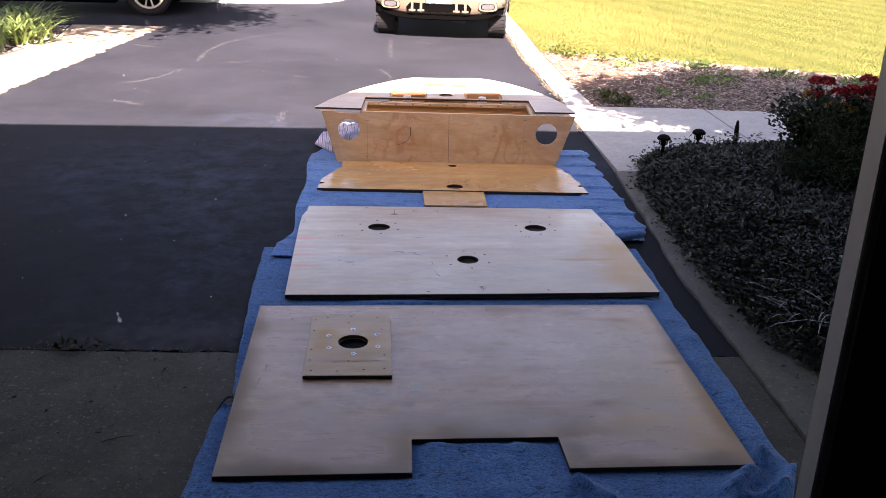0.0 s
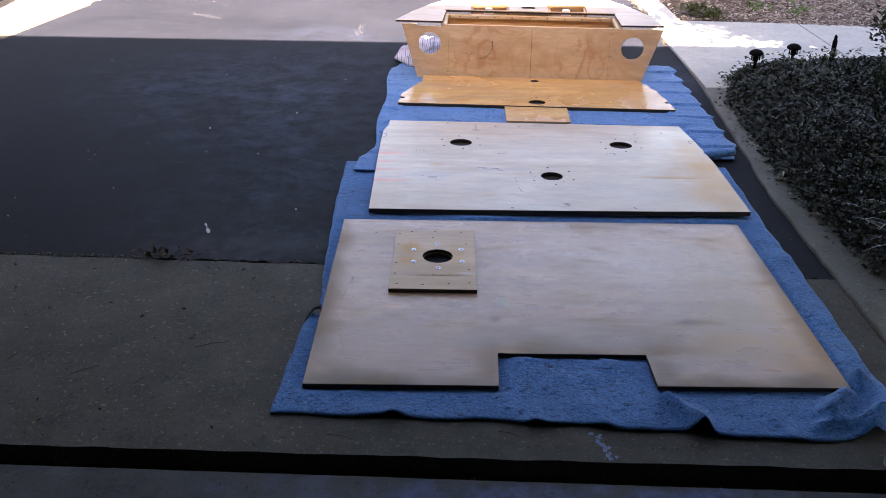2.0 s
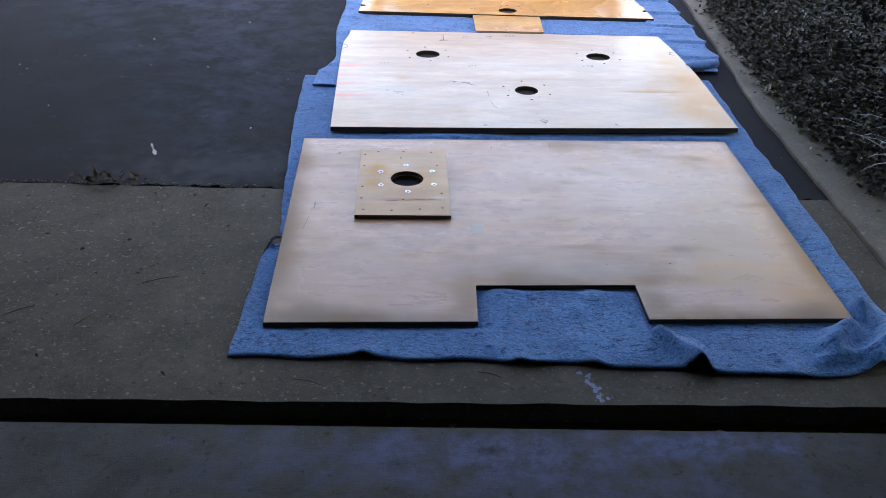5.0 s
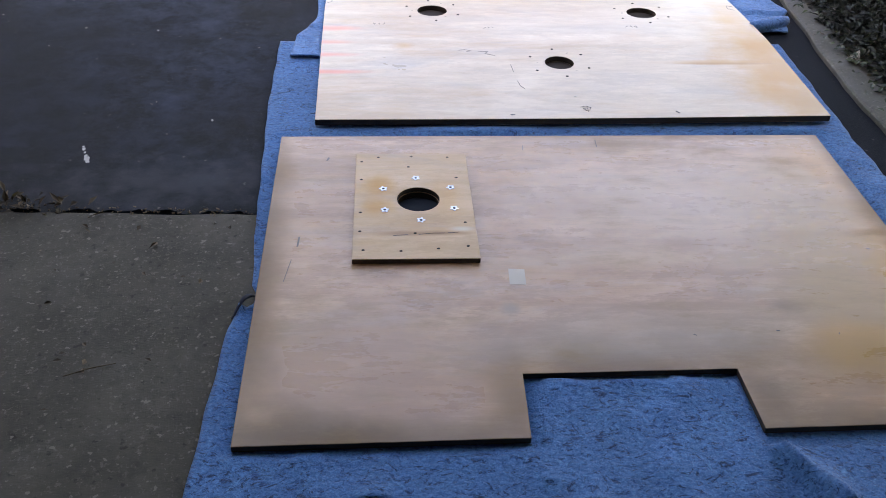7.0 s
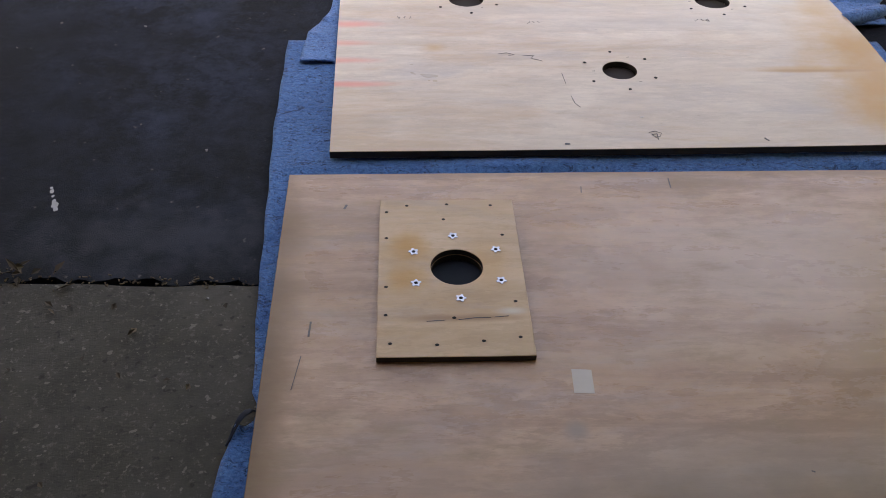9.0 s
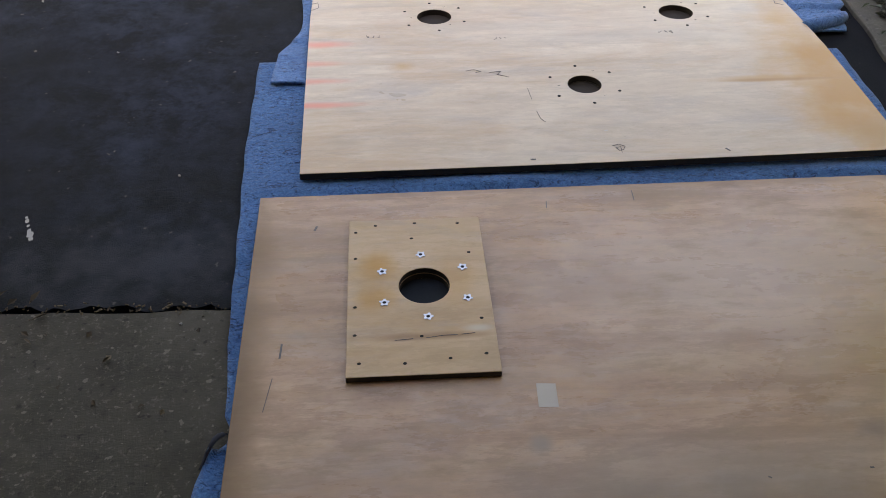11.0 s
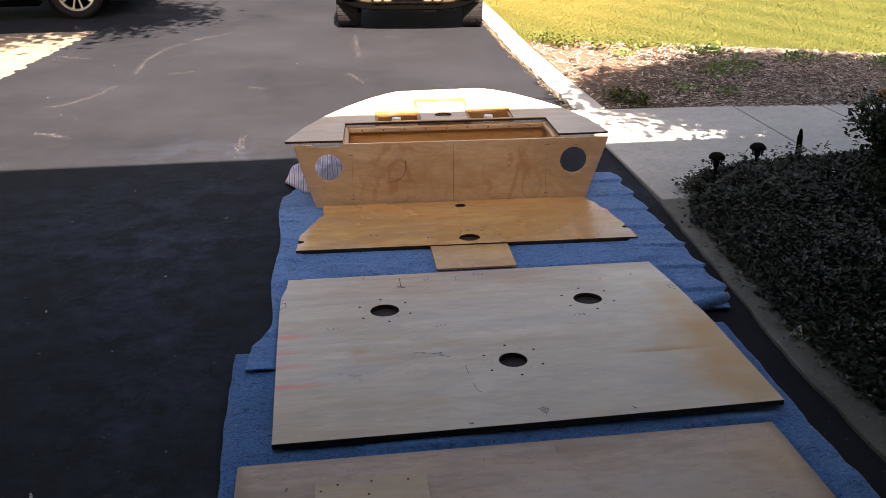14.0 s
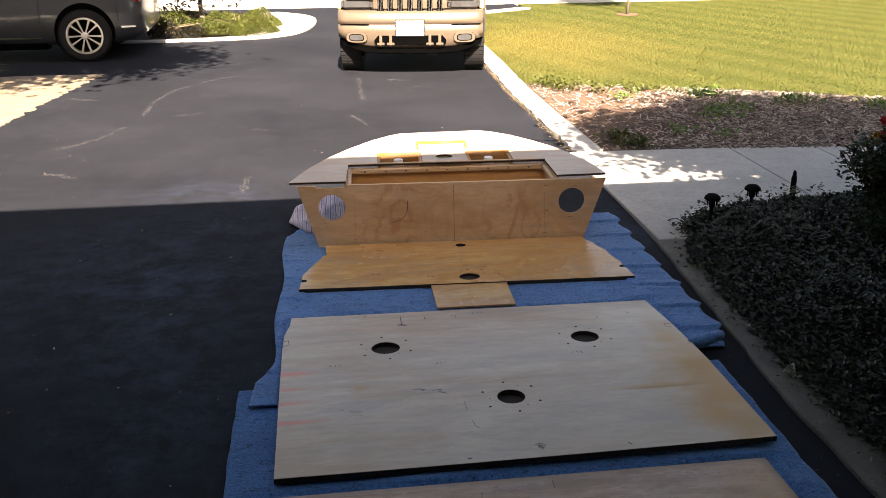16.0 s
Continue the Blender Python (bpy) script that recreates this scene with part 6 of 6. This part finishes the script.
secs = [body_ring(x, z0, z1, i) for x, z0, z1, i in ((0.735, 0.42, 0.70, 0.42), (0.725, 0.36, 0.80, 0.30), (0.70, 0.31, 0.88, 0.20), (0.66, 0.28, 0.94, 0.13), (0.58, 0.25, 0.985, 0.07), (0.46, 0.23, 1.01, 0.025), (0.30, 0.21, 1.03, 0.0),
        (0.0, 0.20, 1.03, -0.012), (-0.4, 0.20, 1.02, 0.0), (-1.0, 0.20, 1.0, 0.004), (-1.6, 0.20, 0.99, 0.004), (-2.4, 0.20, 0.97, 0.0), (-2.95, 0.20, 0.92, -0.010), (-3.4, 0.22, 0.84, 0.03), (-3.72, 0.26, 0.72, 0.14), (-3.88, 0.34, 0.60, 0.32))]
part("body", loft(secs), SILVER, car, smooth=True)
secs = [side_ring(0.55, 0.96, 1.06, 0.2, 1.63, 0.04, 0), side_ring(-0.1, 0.96, 1.40, 0.27, 1.56, 0.12, 0), side_ring(-1.2, 0.96, 1.46, 0.27, 1.56, 0.12, 0), side_ring(-1.8, 0.96, 1.38, 0.27, 1.56, 0.12, 0), side_ring(-2.7, 0.94, 0.99, 0.2, 1.63, 0.02, 0)]
part("cabin", loft(secs), GLASS, car)
part("rocker_moulding", boxed((-1.45, 0.055, 0.305), (1.85, 0.03, 0.022), 0.006), CHROME, car)
part("lower_sill", boxed((-1.45, 0.10, 0.20), (2.0, 0.10, 0.08), 0.02), BLACK, car)
part("door_seam", boxed((-0.52, 0.029, 0.62), (0.010, 0.012, 0.62)), TRIM, car)
part("door_seam", boxed((-1.55, 0.029, 0.62), (0.010, 0.012, 0.66)), TRIM, car)
part("bumper_trim", boxed((0.53, 0.07, 0.42), (0.18, 0.02, 0.022), 0.006, 2, Matrix.Rotation(0.18, 4, "Z")), CHROME, car)
part("tail_lamp", boxed((0.62, 0.16, 0.80), (0.20, 0.10, 0.16), 0.03), TAIL, car)
part("bumper_seam", boxed((0.42, 0.033, 0.60), (0.008, 0.012, 0.22)), TRIM, car)
for xx in (0.0, -2.95):
    for yy, sy in ((0.03, -1), (1.80, 1)):
        bm = lathe([(0.365, 0.0), (0.365, 0.03), (0.345, 0.035)], 40)
        bm.transform(Matrix.Translation((xx, yy - 0.012 * -sy, 0.36)) @ Matrix.Rotation(math.radians(90 * -sy), 4, "X") @ Matrix.Translation((0, 0, -0.028)))
        # black disc on the flank painted as the arch's shaded opening
        part("wheel_arch", bm, BLACK, car)
        mm = Matrix.Translation((xx, yy + 0.062 * -sy, 0.325)) @ Matrix.Rotation(math.radians(90 * -sy), 4, "X")
        wheel(car, mm, 0.325, 0.225, 0.222, 10, ALLOY)

# ---- small litter on the ground ----
for k, (x, y, l, a) in enumerate(((-1.18, 2.55, 0.13, 0.6), (-1.45, 2.62, 0.10, 1.2), (-0.80, 2.72, 0.16, 0.35), (-0.98, 2.50, 0.09, 1.0), (-1.72, 2.95, 0.08, 0.3), (-0.30, 2.22, 0.12, -0.3), (0.20, 2.25, 0.10, -0.4))):
    d = Vector((math.cos(a), math.sin(a), 0)) * l * 0.36
    tw = part("twig", tube([Vector((0, 0, 0.003)) - d, Vector((0.004, 0.003, 0.006)), Vector((0, 0, 0.003)) + d], [0.0013, 0.0016, 0.0009], 5), DEAD)
    tw.location = (x, y, 0.0045)
    tagged(tw, "thin dry twig lying on the concrete", "twig", "litter on the concrete")
pts = np.stack([np.concatenate([rng.uniform(-1.9, -0.55, 60), rng.uniform(1.62, 1.86, 46), rng.uniform(-1.4, 1.3, 34), rng.uniform(1.5, 1.9, 16)]),
                np.concatenate([rng.uniform(2.2, 3.3, 60), rng.uniform(2.9, 4.6, 46), rng.uniform(2.06, 2.14, 34), rng.uniform(2.35, 3.2, 16)]),
                np.concatenate([np.full(60, 0.007), np.full(46, 0.026), np.full(34, -0.055), np.full(16, 0.026)])], 1)
tagged(leaves("leaf_litter", pts, DEAD, 0.020, 0.013, lift=0.1), "dry leaf scraps and grit on the concrete", "litter", kind="stuff")
pts = np.stack([rng.normal(size=34) * 0.07 - 1.12, 3.385 + rng.normal(size=34) * 0.018, rng.uniform(0.006, 0.022, 34)], 1)
tagged(leaves("dry_leaf_pile", pts, DEAD, 0.040, 0.018, lift=0.6), "small heap of curled dry leaves at the asphalt edge", "litter", kind="stuff")
# crumbs along the broken asphalt edge
k = 240
c = np.stack([rng.uniform(-2.2, -0.5, k), rng.normal(size=k) * 0.010, np.full(k, 0.006)], 1)
extra = np.stack([rng.normal(size=60) * 0.06 - 1.17, 0.015 + rng.normal(size=60) * 0.018, rng.uniform(0.005, 0.02, 60)], 1)
c = np.concatenate([c, extra])
c[:, 1] += 3.336 - 0.0293 * c[:, 0]
v, f = boxes_raw(c, np.stack([rng.uniform(0.003, 0.012, len(c)), rng.uniform(0.002, 0.005, len(c)), rng.uniform(0.0015, 0.003, len(c))], 1), rng.uniform(0, 6.283, len(c)))
tagged(raw("joint_crumbs", v, f, DEAD), "crumbs and dry leaves along the asphalt joint", "debris", kind="stuff")
# white drips on the asphalt
bm = bmesh.new()
for x, y, r in ((-1.032, 3.635, 0.006), (-1.028, 3.652, 0.009), (-1.02, 3.668, 0.006), (-1.03, 3.69, 0.004), (-1.022, 3.71, 0.006), (-1.018, 3.725, 0.004)):
    x = -1.032 - 0.38 * (y - 3.635)
    t = prism([(x + r * rng.uniform(0.7, 1.3) * math.cos(a), y + 1.3 * r * rng.uniform(0.7, 1.3) * math.sin(a)) for a in np.linspace(0, 6.283, 11)[:-1]], 0.0005, 0.0016)
    me = bpy.data.meshes.new("t")
    t.to_mesh(me)
    t.free()
    bm.from_mesh(me)
    bpy.data.meshes.remove(me)
tagged(part("bird_dropping", bm, plain("chalky_white", (0.42, 0.42, 0.41), 0.9, vary=0.2)), "dried white bird dropping on dark asphalt", "dropping")
pts = []
for x, y in ((-0.69, 3.885), (-0.60, 3.30), (-1.9, 4.6), (-1.35, 5.0), (-1.6, 4.1), (-0.9, 5.3), (-1.0, 4.6), (-1.5, 6.1), (-0.2, 8.3), (-1.1, 9.4), (0.4, 9.0), (-2.2, 8.0), (-2.4, 9.1), (0.9, 8.6), (-0.4, 10.2)):
    pts.append((x, y, 0.002))
pts = np.array(pts)
pts[:, 2] = 0.006
k = len(pts)
v, f = boxes_raw(pts, np.stack([rng.uniform(0.004, 0.012, k), rng.uniform(0.004, 0.007, k), np.full(k, 0.003)], 1), rng.uniform(0, 6.283, k))
tagged(raw("pale_specks", v, f, plain("pale_stone_chip", (0.30, 0.29, 0.28), 0.9, vary=0.3)), "pale chips scattered on the asphalt", "debris", kind="stuff")
# dried paint drips on the apron near the sill
bm = bmesh.new()
for k in range(17):
    f = k / 16
    x, y, r = 0.455 + 0.045 * f + 0.010 * rng.normal(), 2.262 - 0.115 * f, rng.uniform(0.003, 0.009)
    t = prism([(x + r * rng.uniform(0.6, 1.4) * math.cos(a), y + r * rng.uniform(0.6, 1.4) * math.sin(a)) for a in np.linspace(0, 6.283, 10)[:-1]], 0.0042, 0.0048)
    me = bpy.data.meshes.new("t")
    t.to_mesh(me)
    t.free()
    bm.from_mesh(me)
    bpy.data.meshes.remove(me)
tagged(part("paint_drips", bm, plain("dried_blue_grey_paint", (0.13, 0.17, 0.31), 0.6, vary=0.2)), "dried blue-grey paint drips on the concrete", "paint drips", kind="stuff")
# grit and dry scraps caught along the driveway edging
k = 620
y = rng.uniform(7.1, 12.4, k)
x = np.interp(y, [7.0, 8.0, 9.3, 10.6, 12.6], [1.70, 1.735, 1.72, 1.72, 1.78]) - np.abs(rng.normal(size=k)) * 0.022
c = np.stack([x, y, rng.uniform(0.002, 0.010, k)], 1)
v, f = boxes_raw(c, np.stack([rng.uniform(0.006, 0.026, k), rng.uniform(0.004, 0.010, k), rng.uniform(0.002, 0.004, k)], 1), rng.uniform(0, 6.283, k))
tagged(raw("edging_grit", v, f, DEAD), "dry scraps and grit along the driveway edging", "debris", kind="stuff")

# pale scratches left by tyres and dragged things on the sunlit asphalt
SCRATCH = plain("scratched_asphalt_dust", (0.036, 0.035, 0.037), 0.9, vary=0.3)
LINES = (((-2.32, 8.74), (-2.17, 8.88), (-2.02, 9.16), (-1.93, 9.49)), ((-1.86, 10.0), (-1.86, 10.7), (-1.76, 11.25), (-1.62, 11.5)), ((-1.54, 11.7), (-1.16, 12.1)), ((-2.2, 7.98), (-2.08, 7.94), (-1.92, 7.81)), ((-2.78, 10.97), (-2.46, 10.8)),
         ((-0.73, 7.28), (-0.73, 7.7)), ((0.53, 11.56), (0.77, 11.42)), ((0.21, 11.7), (0.20, 10.4)), ((-0.79, 9.26), (-0.62, 9.16)), ((-1.54, 9.94), (-1.33, 9.99)), ((0.08, 9.68), (0.20, 9.25)))
for line in LINES:
    spots = []
    for (xa, ya), (xb, yb) in zip(line, line[1:]):
        d = math.hypot(xb - xa, yb - ya)
        m = int(110 * d) + 10
        f = rng.random(m)
        wide = 0.022 * rng.normal(size=m) * (0.3 + rng.random(m))
        spots.append(np.stack([xa + f * (xb - xa) - wide * (yb - ya) / d, ya + f * (yb - ya) + wide * (xb - xa) / d, np.full(m, 0.0008)], 1))
    c = np.concatenate(spots)
    m = len(c)
    v, f = boxes_raw(c, np.stack([rng.uniform(0.008, 0.05, m), rng.uniform(0.002, 0.007, m), np.full(m, 0.0008)], 1), rng.uniform(-0.5, 0.5, m) + math.atan2(line[-1][1] - line[0][1], line[-1][0] - line[0][0]))
    v[:, 2] = np.clip(v[:, 2], 0.0003, 0.0022)
    tagged(raw("surface_scratch", v, f, SCRATCH), "pale scuffed scratch on the dark asphalt", "scratch", "scratches on the drive", "stuff")
# white flecks scattered over the asphalt
m = 84
c = np.stack([rng.uniform(-3.0, 1.5, m), rng.uniform(6.9, 12.2, m), np.full(m, 0.002)], 1)
c[:24, 1] = rng.uniform(3.6, 6.8, 24)
c[:24, 0] = rng.uniform(-2.6, -0.6, 24)
v, f = boxes_raw(c, np.stack([rng.uniform(0.004, 0.020, m), rng.uniform(0.003, 0.008, m), rng.uniform(0.001, 0.002, m)], 1), rng.uniform(0, 6.283, m))
v[:, 2] = np.maximum(v[:, 2], 0.0003)
tagged(raw("pale_flecks", v, f, plain("pale_grit", (0.10, 0.096, 0.092), 0.8, vary=0.4)), "pale flecks and grit scattered over the drive", "grit", kind="stuff")
# dry leaf scraps caught in the gap at the sill
m = 26
c = np.stack([rng.uniform(-1.5, 1.2, m), rng.uniform(2.05, 2.10, m), np.full(m, -0.060)], 1)
tagged(leaves("sill_scraps", c, plain("dry_leaf_scrap", (0.30, 0.27, 0.24), 0.8, vary=0.3), 0.030, 0.018, lift=0.5), "dry leaf scraps caught in the sill gap", "litter", kind="stuff")
